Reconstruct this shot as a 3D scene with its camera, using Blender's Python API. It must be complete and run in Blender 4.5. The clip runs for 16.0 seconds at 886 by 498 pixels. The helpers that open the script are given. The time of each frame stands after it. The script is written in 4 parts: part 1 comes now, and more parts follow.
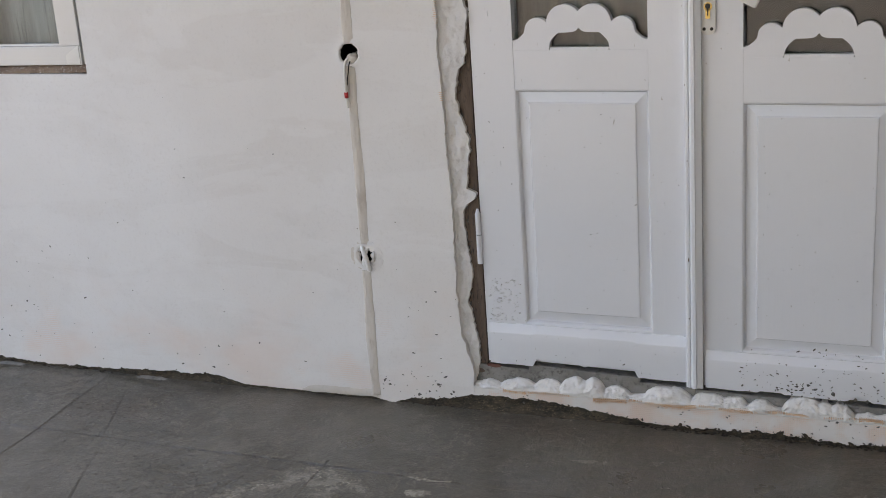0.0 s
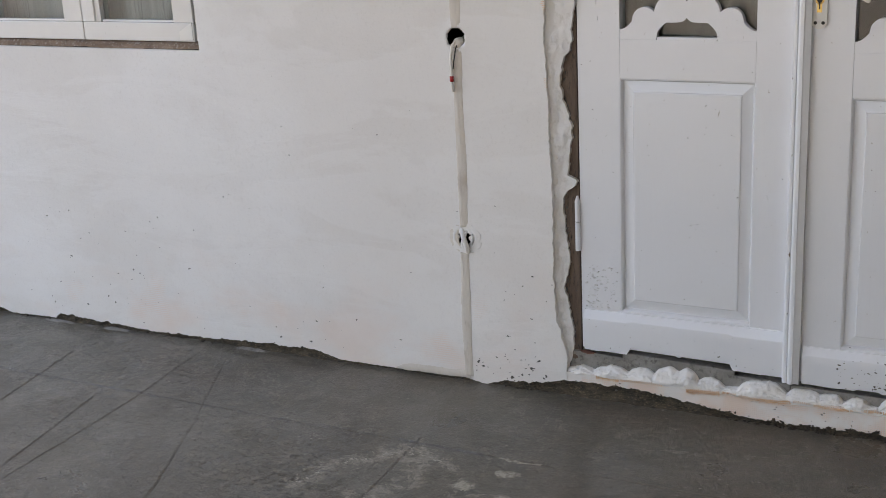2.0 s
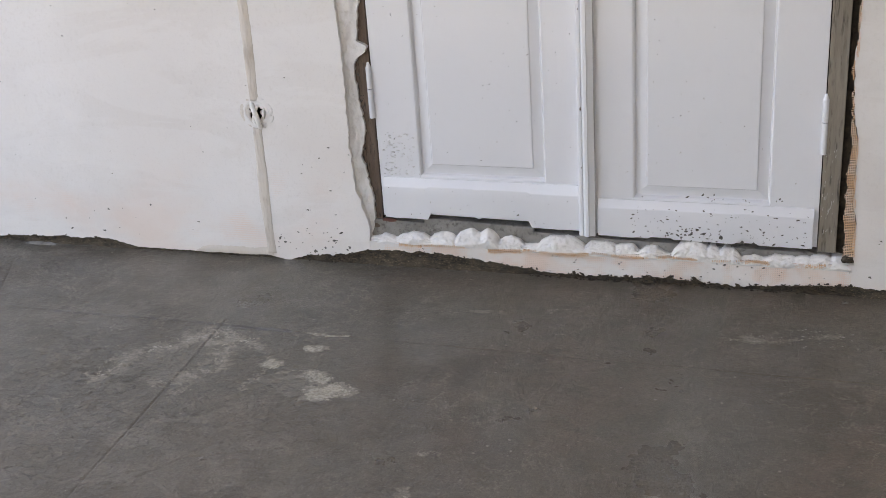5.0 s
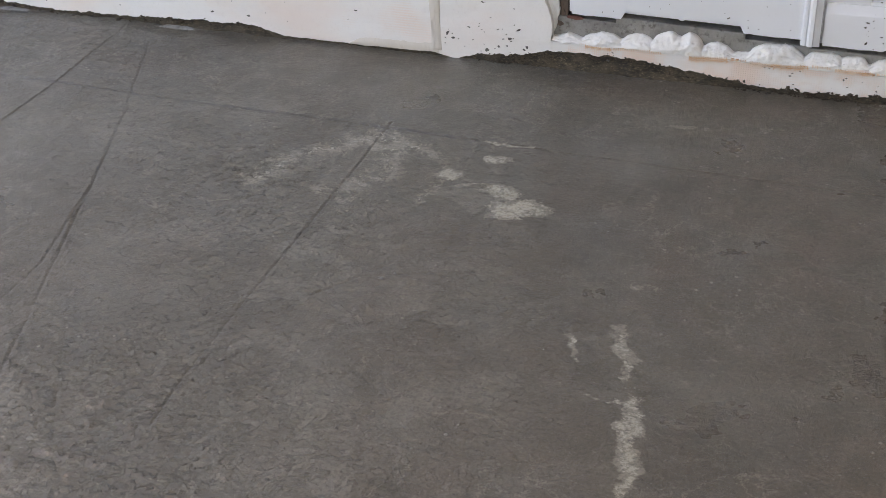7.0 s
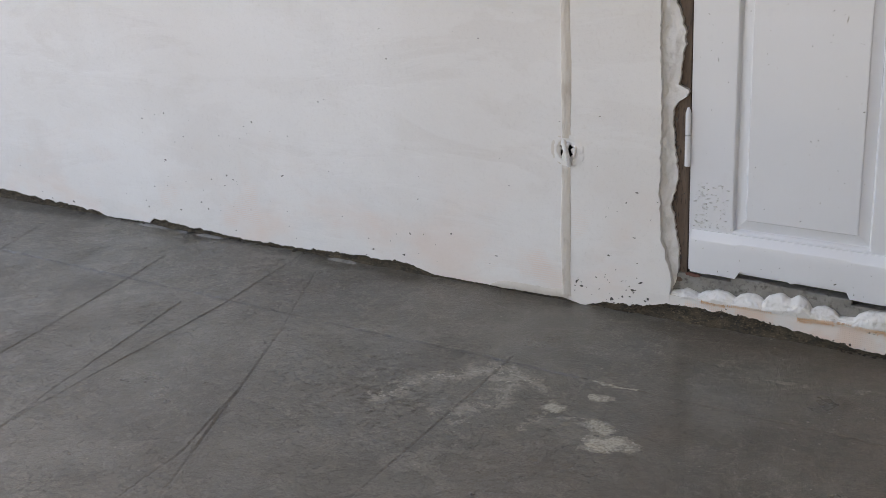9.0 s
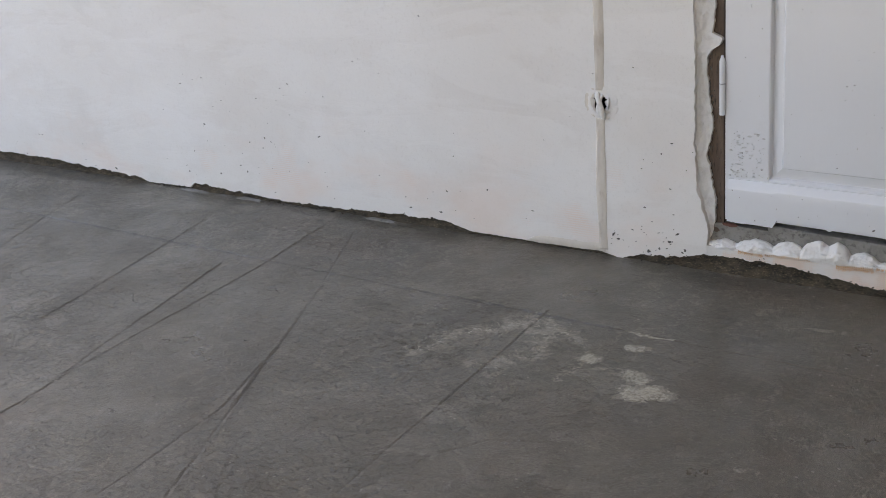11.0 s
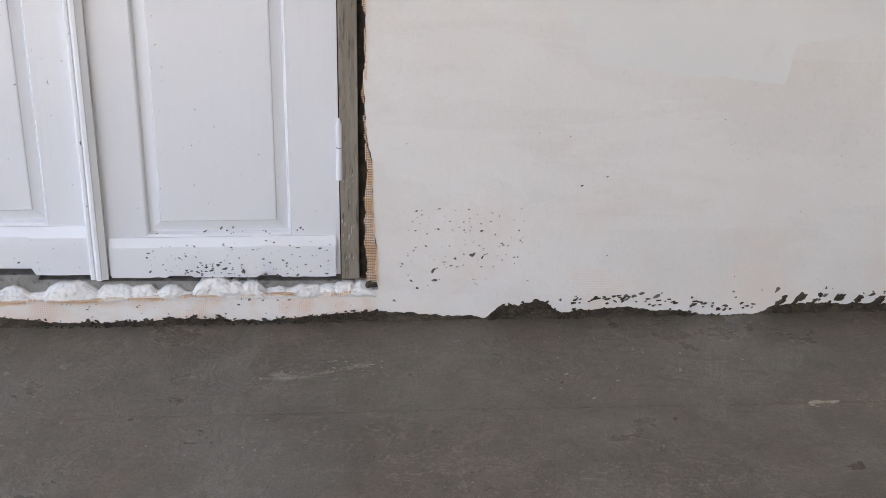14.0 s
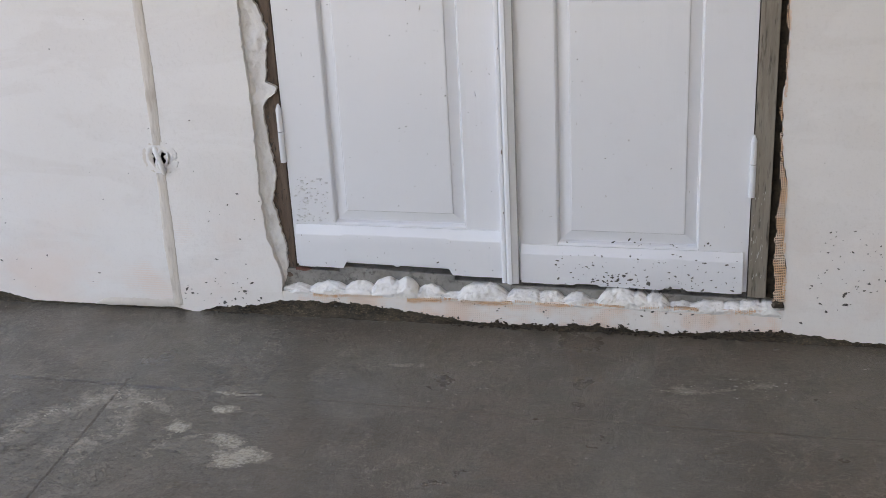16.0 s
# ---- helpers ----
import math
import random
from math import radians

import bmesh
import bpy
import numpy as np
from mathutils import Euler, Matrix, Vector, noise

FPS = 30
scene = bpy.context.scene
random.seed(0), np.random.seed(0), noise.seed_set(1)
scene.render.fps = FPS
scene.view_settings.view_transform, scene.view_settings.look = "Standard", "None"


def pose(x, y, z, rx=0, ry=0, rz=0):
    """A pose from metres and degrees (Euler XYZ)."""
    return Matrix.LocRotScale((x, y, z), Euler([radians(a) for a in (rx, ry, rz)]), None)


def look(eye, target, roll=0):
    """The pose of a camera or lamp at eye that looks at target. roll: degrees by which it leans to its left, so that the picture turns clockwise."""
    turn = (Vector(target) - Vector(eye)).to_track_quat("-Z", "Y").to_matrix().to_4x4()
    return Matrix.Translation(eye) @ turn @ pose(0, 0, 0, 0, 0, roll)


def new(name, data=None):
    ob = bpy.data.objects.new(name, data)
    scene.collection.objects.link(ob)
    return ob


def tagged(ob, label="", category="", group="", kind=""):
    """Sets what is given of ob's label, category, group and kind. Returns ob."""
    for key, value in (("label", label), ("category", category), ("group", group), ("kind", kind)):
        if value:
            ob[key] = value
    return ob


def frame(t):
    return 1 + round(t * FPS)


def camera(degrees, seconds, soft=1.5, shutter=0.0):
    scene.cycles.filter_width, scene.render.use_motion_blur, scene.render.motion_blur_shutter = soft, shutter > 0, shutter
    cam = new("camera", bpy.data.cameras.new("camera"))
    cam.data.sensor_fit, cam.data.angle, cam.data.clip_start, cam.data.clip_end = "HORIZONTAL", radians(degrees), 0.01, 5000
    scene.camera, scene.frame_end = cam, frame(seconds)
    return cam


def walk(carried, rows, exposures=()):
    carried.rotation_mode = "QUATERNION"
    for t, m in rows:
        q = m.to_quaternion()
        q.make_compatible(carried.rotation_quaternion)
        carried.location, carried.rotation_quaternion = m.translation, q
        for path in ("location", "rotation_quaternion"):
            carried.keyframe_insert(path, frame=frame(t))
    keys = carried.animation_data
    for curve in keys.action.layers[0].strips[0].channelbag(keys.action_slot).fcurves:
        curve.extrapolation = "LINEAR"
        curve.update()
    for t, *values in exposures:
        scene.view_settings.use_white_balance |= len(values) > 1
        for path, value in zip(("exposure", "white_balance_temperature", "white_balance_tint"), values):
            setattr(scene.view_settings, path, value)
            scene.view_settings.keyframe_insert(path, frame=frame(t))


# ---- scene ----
cam = camera(38.9, 16.0, soft=0.5, shutter=0.0)
PATH = [
    (0, (0.172, 0.083, 1.248), (-0.565, 1.847, 0.659), -4.0),
    (0.5, (0.155, 0.058, 1.26), (-0.694, 1.772, 0.674), -3.0),
    (1, (0.154, 0.051, 1.249), (-0.727, 1.736, 0.629), -2.6),
    (1.5, (0.161, 0.053, 1.259), (-0.702, 1.746, 0.639), -2.2),
    (2, (0.163, 0.048, 1.259), (-0.701, 1.747, 0.653), -3.1),
    (2.5, (0.169, 0.059, 1.264), (-0.657, 1.764, 0.622), -4.1),
    (3, (0.179, 0.089, 1.241), (-0.512, 1.798, 0.465), -4.1),
    (3.5, (0.183, 0.087, 1.236), (-0.438, 1.813, 0.439), -4.3),
    (3.7, (0.178, 0.089, 1.243), (-0.419, 1.821, 0.44), -4.2),
    (5.8, (0.176, 0.101, 1.233), (-0.392, 1.83, 0.406), -4.1),
    (6, (0.172, 0.141, 1.197), (-0.419, 1.843, 0.329), -3.9),
    (6.5, (-0.01, 0.243, 1.132), (-0.523, 1.901, 0.137), -1.5),
    (7, (-0.14, 0.277, 1.105), (-0.781, 1.841, 0.036), -3.0),
    (7.5, (-0.157, 0.262, 1.094), (-0.967, 1.767, 0.054), -5.2),
    (8, (-0.028, 0.208, 1.152), (-0.967, 1.721, 0.243), -5.9),
    (8.5, (0.096, 0.185, 1.156), (-0.874, 1.748, 0.371), -4.2),
    (9, (0.131, 0.162, 1.169), (-0.873, 1.744, 0.47), -2.9),
    (9.2, (0.141, 0.168, 1.161), (-0.886, 1.744, 0.479), -3.0),
    (11.3, (0.169, 0.164, 1.143), (-0.895, 1.678, 0.385), -5.2),
    (11.5, (0.165, 0.162, 1.157), (-0.884, 1.682, 0.388), -5.2),
    (12, (0.177, 0.195, 1.164), (-0.714, 1.804, 0.377), -5.1),
    (12.5, (0.163, 0.245, 1.169), (-0.372, 1.959, 0.289), -3.8),
    (13, (0.179, 0.252, 1.193), (-0.026, 2.032, 0.305), -1.2),
    (13.5, (0.203, 0.259, 1.224), (0.208, 2.069, 0.375), -0.1),
    (14, (0.19, 0.261, 1.216), (0.342, 2.083, 0.407), 1.1),
    (14.5, (0.225, 0.277, 1.243), (0.317, 2.1, 0.426), -0.5),
    (15, (0.173, 0.25, 1.232), (0.091, 2.095, 0.465), -1.5),
    (15.5, (0.133, 0.225, 1.24), (-0.166, 2.058, 0.496), -2.4),
    (16, (0.13, 0.222, 1.227), (-0.309, 2.011, 0.449), -3.1),
]
EXPOSURES = [(0.0, 1.75, 8700, 20), (2.5, 1.78, 8700, 20), (3.0, 1.92, 8800, 21), (3.5, 2.22, 8900, 22), (6.0, 2.20, 8700, 22), (7.0, 2.28, 8800, 21), (7.5, 2.28, 9000, 21), (8.2, 1.95, 8800, 20), (9.0, 1.90, 8700, 20), (11.5, 1.88, 8700, 20), (12.0, 2.00, 8700, 22), (12.5, 2.32, 8700, 24), (13.0, 2.54, 8500, 24), (13.5, 2.48, 8400, 22), (14.5, 2.46, 8300, 22), (15.2, 2.2, 8300, 21), (16.0, 2.14, 8400, 21)]
walk(cam, [(t, look(eye, target, roll)) for t, eye, target, roll in PATH], EXPOSURES)

# ---- light ----
world = bpy.data.worlds.new("sky")
scene.world = world
world.use_nodes = True
wn, wl = world.node_tree.nodes, world.node_tree.links
sky = wn.new("ShaderNodeTexSky")
sky.sky_type = "NISHITA"
sky.sun_disc = False
sky.sun_elevation, sky.sun_rotation = radians(52.7), radians(-39.1)
wl.new(sky.outputs["Color"], wn["Background"].inputs["Color"])
wn["Background"].inputs["Strength"].default_value = 0.15
sun_data = bpy.data.lights.new("sun", "SUN")
sun_data.energy, sun_data.angle, sun_data.color = 3.6, radians(0.6), (1.0, 0.95, 0.88)
sun = new("sun", sun_data)
sun.matrix_world = look((-2.4, 2.95, 5.0), (0, 0, 0))

WALL, DOOR = 2.620, 2.645          # the plane of the plaster, and of the door's face


# ---- materials ----
class Nodes:
    """A Principled material with a few shortcuts for its nodes."""

    def __init__(self, name, rough=0.6, metal=0.0):
        self.m = bpy.data.materials.new(name)
        self.m.use_nodes = True
        self.t = self.m.node_tree
        self.b = self.t.nodes["Principled BSDF"]
        self.b.inputs["Roughness"].default_value = rough
        self.b.inputs["Metallic"].default_value = metal
        self.at = self.t.nodes.new("ShaderNodeTexCoord").outputs["Object"]

    def node(self, kind):
        return self.t.nodes.new(kind)

    def link(self, a, b):
        self.t.links.new(a, b)

    def scaled(self, sx, sy, sz):
        n = self.node("ShaderNodeMapping")
        n.inputs["Scale"].default_value = (sx, sy, sz)
        self.link(self.at, n.inputs["Vector"])
        return n.outputs["Vector"]

    def noise(self, scale, detail=4.0, rough=0.55, at=None, distort=0.0):
        n = self.node("ShaderNodeTexNoise")
        n.inputs["Scale"].default_value, n.inputs["Detail"].default_value = scale, detail
        n.inputs["Roughness"].default_value, n.inputs["Distortion"].default_value = rough, distort
        self.link(at or self.at, n.inputs["Vector"])
        return n.outputs["Fac"]

    def voronoi(self, scale, feature="F1", at=None):
        n = self.node("ShaderNodeTexVoronoi")
        n.feature = feature
        n.inputs["Scale"].default_value = scale
        self.link(at or self.at, n.inputs["Vector"])
        return n.outputs["Distance"]

    def span(self, fac, lo, hi, a=0.0, b=1.0):
        n = self.node("ShaderNodeMapRange")
        n.interpolation_type = "SMOOTHSTEP"
        for k, v in zip(("From Min", "From Max", "To Min", "To Max"), (lo, hi, a, b)):
            n.inputs[k].default_value = v
        self.link(fac, n.inputs["Value"])
        return n.outputs["Result"]

    def math(self, op, a, b=None):
        n = self.node("ShaderNodeMath")
        n.operation = op
        for k, v in ((0, a), (1, b)):
            if isinstance(v, (int, float)):
                n.inputs[k].default_value = v
            elif v is not None:
                self.link(v, n.inputs[k])
        return n.outputs["Value"]

    def mix(self, fac, a, b):
        n = self.node("ShaderNodeMix")
        n.data_type = "RGBA"
        for k, v in (("Factor", fac), ("A", a), ("B", b)):
            s = [i for i in n.inputs if i.name == k and (k == "Factor" and i.type == "VALUE" or k != "Factor" and i.type == "RGBA")][0]
            if isinstance(v, (int, float)):
                s.default_value = v
            elif isinstance(v, tuple):
                s.default_value = (*v, 1)
            else:
                self.link(v, s)
        return [o for o in n.outputs if o.type == "RGBA"][0]

    def attribute(self, name):
        n = self.node("ShaderNodeAttribute")
        n.attribute_name = name
        return n.outputs["Fac"]

    def axis(self, which):
        n = self.node("ShaderNodeSeparateXYZ")
        self.link(self.at, n.inputs["Vector"])
        return n.outputs[which]

    def colour(self, c):
        if isinstance(c, tuple):
            self.b.inputs["Base Color"].default_value = (*c, 1)
        else:
            self.link(c, self.b.inputs["Base Color"])
        return self

    def rough(self, r):
        self.link(r, self.b.inputs["Roughness"])
        return self

    def bump(self, height, metres, strength=1.0):
        n = self.node("ShaderNodeBump")
        n.inputs["Strength"].default_value, n.inputs["Distance"].default_value = strength, metres
        self.link(height, n.inputs["Height"])
        if self.b.inputs["Normal"].links:
            self.link(self.b.inputs["Normal"].links[0].from_socket, n.inputs["Normal"])
        self.link(n.outputs["Normal"], self.b.inputs["Normal"])
        return self


def plaster_material(name, mesh=0.0):
    """Fresh white gypsum plaster, blotchy, with a pink tinge near the ground; mesh: how far the lath shows through."""
    n = Nodes(name, 0.75)
    col = n.mix(n.span(n.noise(1.7, 3), 0.35, 0.7), (0.74, 0.72, 0.70), (0.80, 0.795, 0.79))
    col = n.mix(n.span(n.noise(9, 5), 0.45, 0.8, 0, 0.35), col, (0.68, 0.655, 0.63))
    col = n.mix(n.span(n.noise(110, 5, 0.65), 0.52, 0.70, 0, 0.30), col, (0.64, 0.62, 0.595))
    sweep = n.noise(3.2, 6, 0.62, at=n.scaled(0.7, 1, 2.3), distort=0.5)
    col = n.mix(n.span(sweep, 0.47, 0.53, 0, 0.30), col, (0.83, 0.825, 0.82))
    col = n.mix(n.span(n.noise(260, 3, 0.6), 0.60, 0.72, 0, 0.22), col, (0.55, 0.53, 0.51))
    low = n.span(n.axis("Z"), 0.42, 0.0)
    pink = n.math("MULTIPLY", n.span(n.noise(3.1, 4, at=n.scaled(1, 1, 1.7)), 0.45, 0.72), low)
    col = n.mix(n.math("MULTIPLY", pink, 0.55), col, (0.80, 0.64, 0.56))
    comb = n.node("ShaderNodeTexWave")
    comb.bands_direction = "Z"
    comb.inputs["Scale"].default_value, comb.inputs["Distortion"].default_value = 55, 2.0
    comb.inputs["Detail Scale"].default_value = 6
    n.link(n.at, comb.inputs["Vector"])
    streak = n.math("MULTIPLY", comb.outputs["Fac"], n.math("MULTIPLY", n.span(n.noise(5, 3), 0.58, 0.72), n.span(n.axis("Z"), 0.32, 0.1)))
    col = n.mix(n.math("MULTIPLY", streak, 0.35), col, (0.80, 0.55, 0.42))
    if mesh:
        cell = 0.0046
        lines = []
        for which in ("X", "Z"):
            saw = n.math("PINGPONG", n.axis(which), cell / 2)
            lines.append(n.span(saw, 0.0008, 0.0016, 1, 0))
        grid = n.math("MAXIMUM", *lines)
        show = n.span(n.noise(14, 4), 0.42, 0.62)
        net = n.math("MULTIPLY", grid, show)
        col = n.mix(n.math("MULTIPLY", net, mesh), col, (0.78, 0.52, 0.38))
        n.bump(net, 0.0012, 0.6)
    n.colour(col)
    n.rough(n.span(n.noise(6), 0.3, 0.7, 0.6, 0.85))
    n.bump(n.noise(2.5, 3), 0.012, 0.35)
    n.bump(n.span(sweep, 0.40, 0.60), 0.0012, 0.5)
    n.bump(n.noise(45, 6, 0.65, at=n.scaled(1, 1, 0.6)), 0.0022, 0.5)
    return n.m


def gloss_paint(name, white, tint):
    """Old white gloss paint on wood, brushed on upright, chipped here and there."""
    n = Nodes(name, 0.3)
    col = n.mix(n.span(n.noise(3, 5), 0.25, 0.8), white, tint)
    col = n.mix(n.span(n.noise(30, 7, 0.7), 0.56, 0.80, 0, 0.16), col, tuple(0.80 * c for c in tint))
    col = n.mix(n.span(n.noise(140, 3, at=n.scaled(1, 1, 0.6)), 0.72, 0.79, 0, 0.8), col, (0.34, 0.30, 0.26))
    n.colour(col)
    n.rough(n.span(n.noise(11, 6, at=n.scaled(1, 1, 0.4)), 0.25, 0.8, 0.22, 0.27))
    n.b.inputs["Coat Weight"].default_value = 0.35
    n.b.inputs["Coat Roughness"].default_value = 0.10
    n.bump(n.noise(60, 4, 0.55, at=n.scaled(1.6, 1.6, 0.10)), 0.0012, 0.40)
    n.bump(n.noise(16, 5, 0.6, at=n.scaled(1, 1, 0.5)), 0.002, 0.15)
    return n.m


def rough_matter(name, a, b, c, scale, rough=0.85, bump=0.004, stretch=(1, 1, 1)):
    """Crumbly or weathered stuff in three tones."""
    n = Nodes(name, rough)
    at = n.scaled(*stretch)
    col = n.mix(n.span(n.noise(scale, 6, 0.65, at), 0.35, 0.68), a, b)
    col = n.mix(n.span(n.noise(scale * 4.7, 5, 0.6, at), 0.52, 0.72), col, c)
    n.colour(col)
    n.bump(n.noise(scale * 3, 6, 0.7, at), bump, 0.8)
    return n.m


def floor_material():
    """Trowelled cement screed, damp in places, with lime marks."""
    n = Nodes("cement_screed", 0.45)
    tone, lime, worn = n.attribute("tone"), n.attribute("lime"), n.attribute("worn")
    col = n.mix(n.span(n.noise(2.3, 5, 0.6), 0.33, 0.70), (0.104, 0.095, 0.074), (0.172, 0.158, 0.124))
    col = n.mix(tone, col, (0.162, 0.128, 0.099))
    col = n.mix(n.span(n.noise(13, 6, 0.65, distort=0.6), 0.46, 0.64, 0, 0.8), col, (0.117, 0.102, 0.077))
    smooth = n.math("MULTIPLY", n.span(n.noise(3.8, 7, 0.62, distort=0.9), 0.535, 0.556), n.span(n.noise(1.3, 2), 0.40, 0.58))
    col = n.mix(n.math("MULTIPLY", smooth, 0.5), col, (0.091, 0.078, 0.059))
    crusty = n.span(n.noise(30, 7, 0.72, n.scaled(1, 1.5, 1), 0.4), 0.525, 0.56)
    col = n.mix(n.math("MULTIPLY", n.math("MULTIPLY", crusty, worn), 0.4), col, (0.254, 0.235, 0.184))
    col = n.mix(n.span(n.noise(38, 5, 0.7), 0.56, 0.76, 0, 0.5), col, (0.315, 0.295, 0.243))
    grains = n.math("MULTIPLY", n.span(n.voronoi(70), 0.16, 0.05), n.span(n.noise(7, 3), 0.52, 0.66))
    col = n.mix(n.math("MULTIPLY", grains, 0.5), col, (0.457, 0.430, 0.360))
    crumb = n.span(n.math("ADD", lime, n.math("MULTIPLY", n.math("SUBTRACT", n.noise(75, 7, 0.78, n.scaled(0.9, 1.2, 1)), 0.5), 1.9)), 0.44, 0.52)
    col = n.mix(n.math("MULTIPLY", crumb, n.span(lime, 0.02, 0.5)), col, (0.629, 0.590, 0.486))
    curl = n.math("ABSOLUTE", n.math("SUBTRACT", n.noise(7.5, 6, 0.62, distort=0.35), 0.5))
    curl = n.math("MULTIPLY", n.span(curl, 0.0, 0.011, 1, 0), n.span(n.noise(2.7, 3), 0.44, 0.60))
    col = n.mix(n.math("MULTIPLY", curl, 0.34), col, (0.406, 0.380, 0.306))
    film = n.math("MULTIPLY", n.span(n.noise(8.5, 8, 0.66, distort=0.8), 0.53, 0.56), n.span(n.noise(1.9, 3), 0.40, 0.60))
    col = n.mix(n.math("MULTIPLY", film, n.math("ADD", 0.14, n.math("MULTIPLY", worn, 0.42))), col, (0.27, 0.255, 0.212))
    chip = n.math("MULTIPLY", n.span(n.voronoi(34), 0.13, 0.06), n.span(n.noise(4.3, 4), 0.48, 0.60))
    col = n.mix(n.math("MULTIPLY", chip, 0.55), col, (0.42, 0.395, 0.335))
    haze = n.math("ADD", lime, n.math("MULTIPLY", n.math("SUBTRACT", n.noise(26, 8, 0.78, distort=0.5), 0.5), 1.5))
    haze = n.math("MULTIPLY", n.span(haze, 0.27, 0.40), n.span(lime, 0.03, 0.2))
    col = n.mix(n.math("MULTIPLY", haze, 0.62), col, (0.376, 0.350, 0.279))
    col = n.mix(n.span(n.noise(170, 4, 0.6), 0.46, 0.62, 0, 0.40), col, (0.075, 0.066, 0.053))
    col = n.mix(n.span(n.noise(230, 3, 0.6), 0.60, 0.72, 0, 0.45), col, (0.30, 0.275, 0.235))
    n.colour(col)
    r = n.span(n.noise(4.5, 5, 0.6), 0.3, 0.7, 0.24, 0.46)
    r = n.math("ADD", r, n.math("MULTIPLY", n.math("ADD", lime, worn), 0.2))
    n.rough(r)
    n.bump(n.noise(19, 9, 0.74, distort=0.5), 0.0075, 0.85)
    n.bump(n.math("MULTIPLY", film, n.math("ADD", 0.25, worn)), 0.0030, 0.8)
    n.bump(chip, 0.0020, 0.8)
    flake = n.span(n.noise(30, 7, 0.72, n.scaled(1, 1.5, 1), 0.4), 0.525, 0.56)
    flake = n.math("MULTIPLY", flake, n.math("ADD", 0.15, worn))
    n.bump(flake, 0.0032, 0.8)
    crust = n.span(n.noise(70, 5, 0.65, n.scaled(1, 1.3, 1)), 0.54, 0.70)
    n.bump(n.math("MULTIPLY", crust, n.math("ADD", 0.12, worn)), 0.0050, 0.9)
    pits = n.math("MULTIPLY", n.span(n.voronoi(120), 0.22, 0.08), n.span(n.noise(11, 3), 0.5, 0.62))
    n.bump(pits, -0.002, 0.7)
    coat = n.math("MULTIPLY", n.span(tone, 0.7, 0.1, 0.08, 0.66), n.span(n.noise(5, 5, 0.65), 0.35, 0.62, 0.35, 1.0))
    n.link(coat, n.b.inputs["Coat Weight"])
    n.b.inputs["Coat Roughness"].default_value = 0.16
    return n.m


def glass_material():
    n = Nodes("window_glass", 0.02)
    n.colour((0.9, 0.95, 0.93))
    n.b.inputs["Transmission Weight"].default_value = 1.0
    n.b.inputs["IOR"].default_value = 1.45
    n.bump(n.noise(6, 2), 0.004, 0.15)
    return n.m


PLASTER = plaster_material("white_plaster")
SKIMMED = rough_matter("skim_plaster", (0.752, 0.758, 0.757), (0.79, 0.793, 0.792), (0.735, 0.737, 0.735), 2.2, 0.7, 0.002)
LATH = plaster_material("plaster_on_mesh", 0.5)
DAUB = rough_matter("daubed_plaster", (0.73, 0.715, 0.70), (0.79, 0.78, 0.77), (0.66, 0.64, 0.62), 12, 0.7, 0.004)
FOAM = rough_matter("white_filler", (0.76, 0.75, 0.73), (0.82, 0.815, 0.80), (0.66, 0.645, 0.62), 22, 0.75, 0.003)
CHASE = rough_matter("buff_filler", (0.61, 0.56, 0.505), (0.67, 0.625, 0.57), (0.54, 0.485, 0.43), 9, 0.75, 0.003, (1, 1, 0.35))
MASONRY = rough_matter("dark_masonry", (0.038, 0.030, 0.023), (0.085, 0.066, 0.048), (0.022, 0.018, 0.015), 26, 0.95, 0.008)
MORTAR = rough_matter("grey_mortar", (0.20, 0.19, 0.175), (0.30, 0.29, 0.27), (0.13, 0.12, 0.11), 18, 0.95, 0.006)
CLUMP = rough_matter("dark_mortar", (0.040, 0.033, 0.026), (0.100, 0.080, 0.057), (0.20, 0.160, 0.105), 55, 0.95, 0.004, (0.7, 1, 1.6))
OLD_WOOD = rough_matter("bare_old_wood", (0.205, 0.178, 0.142), (0.28, 0.247, 0.205), (0.09, 0.077, 0.063), 16, 0.8, 0.003, (2.2, 2.2, 0.25))
BRICKY = rough_matter("broken_brown_edge", (0.19, 0.125, 0.085), (0.28, 0.195, 0.135), (0.48, 0.43, 0.38), 30, 0.9, 0.006)
DARK_WOOD = rough_matter("dark_old_wood", (0.118, 0.082, 0.062), (0.18, 0.132, 0.102), (0.045, 0.033, 0.027), 16, 0.85, 0.004, (2.2, 2.2, 0.4))
DOOR_PAINT = gloss_paint("door_gloss_paint", (0.765, 0.786, 0.824), (0.740, 0.760, 0.793))
FRAME_PAINT = gloss_paint("window_gloss_paint", (0.74, 0.74, 0.73), (0.66, 0.65, 0.63))
FLOOR = floor_material()
GLASS = glass_material()
NET = rough_matter("orange_mesh", (0.74, 0.46, 0.27), (0.80, 0.66, 0.54), (0.62, 0.33, 0.16), 30, 0.6, 0.0005)
RUST = rough_matter("rusty_red", (0.15, 0.06, 0.045), (0.21, 0.10, 0.075), (0.10, 0.04, 0.03), 40)
SPOT = rough_matter("dark_spatter", (0.08, 0.075, 0.07), (0.15, 0.142, 0.13), (0.24, 0.23, 0.215), 80, 0.9, 0.002)
# greys put the shading of wrinkles into the flaked paint
FLAKED_SHADED = rough_matter("flaked_paint_shading", (0.62, 0.63, 0.64), (0.70, 0.71, 0.73), (0.34, 0.33, 0.32), 60, 0.6, 0.003)
LIMESPOT = rough_matter("lime_spatter", (0.42, 0.41, 0.38), (0.50, 0.49, 0.46), (0.33, 0.32, 0.30), 90, 0.9, 0.002)
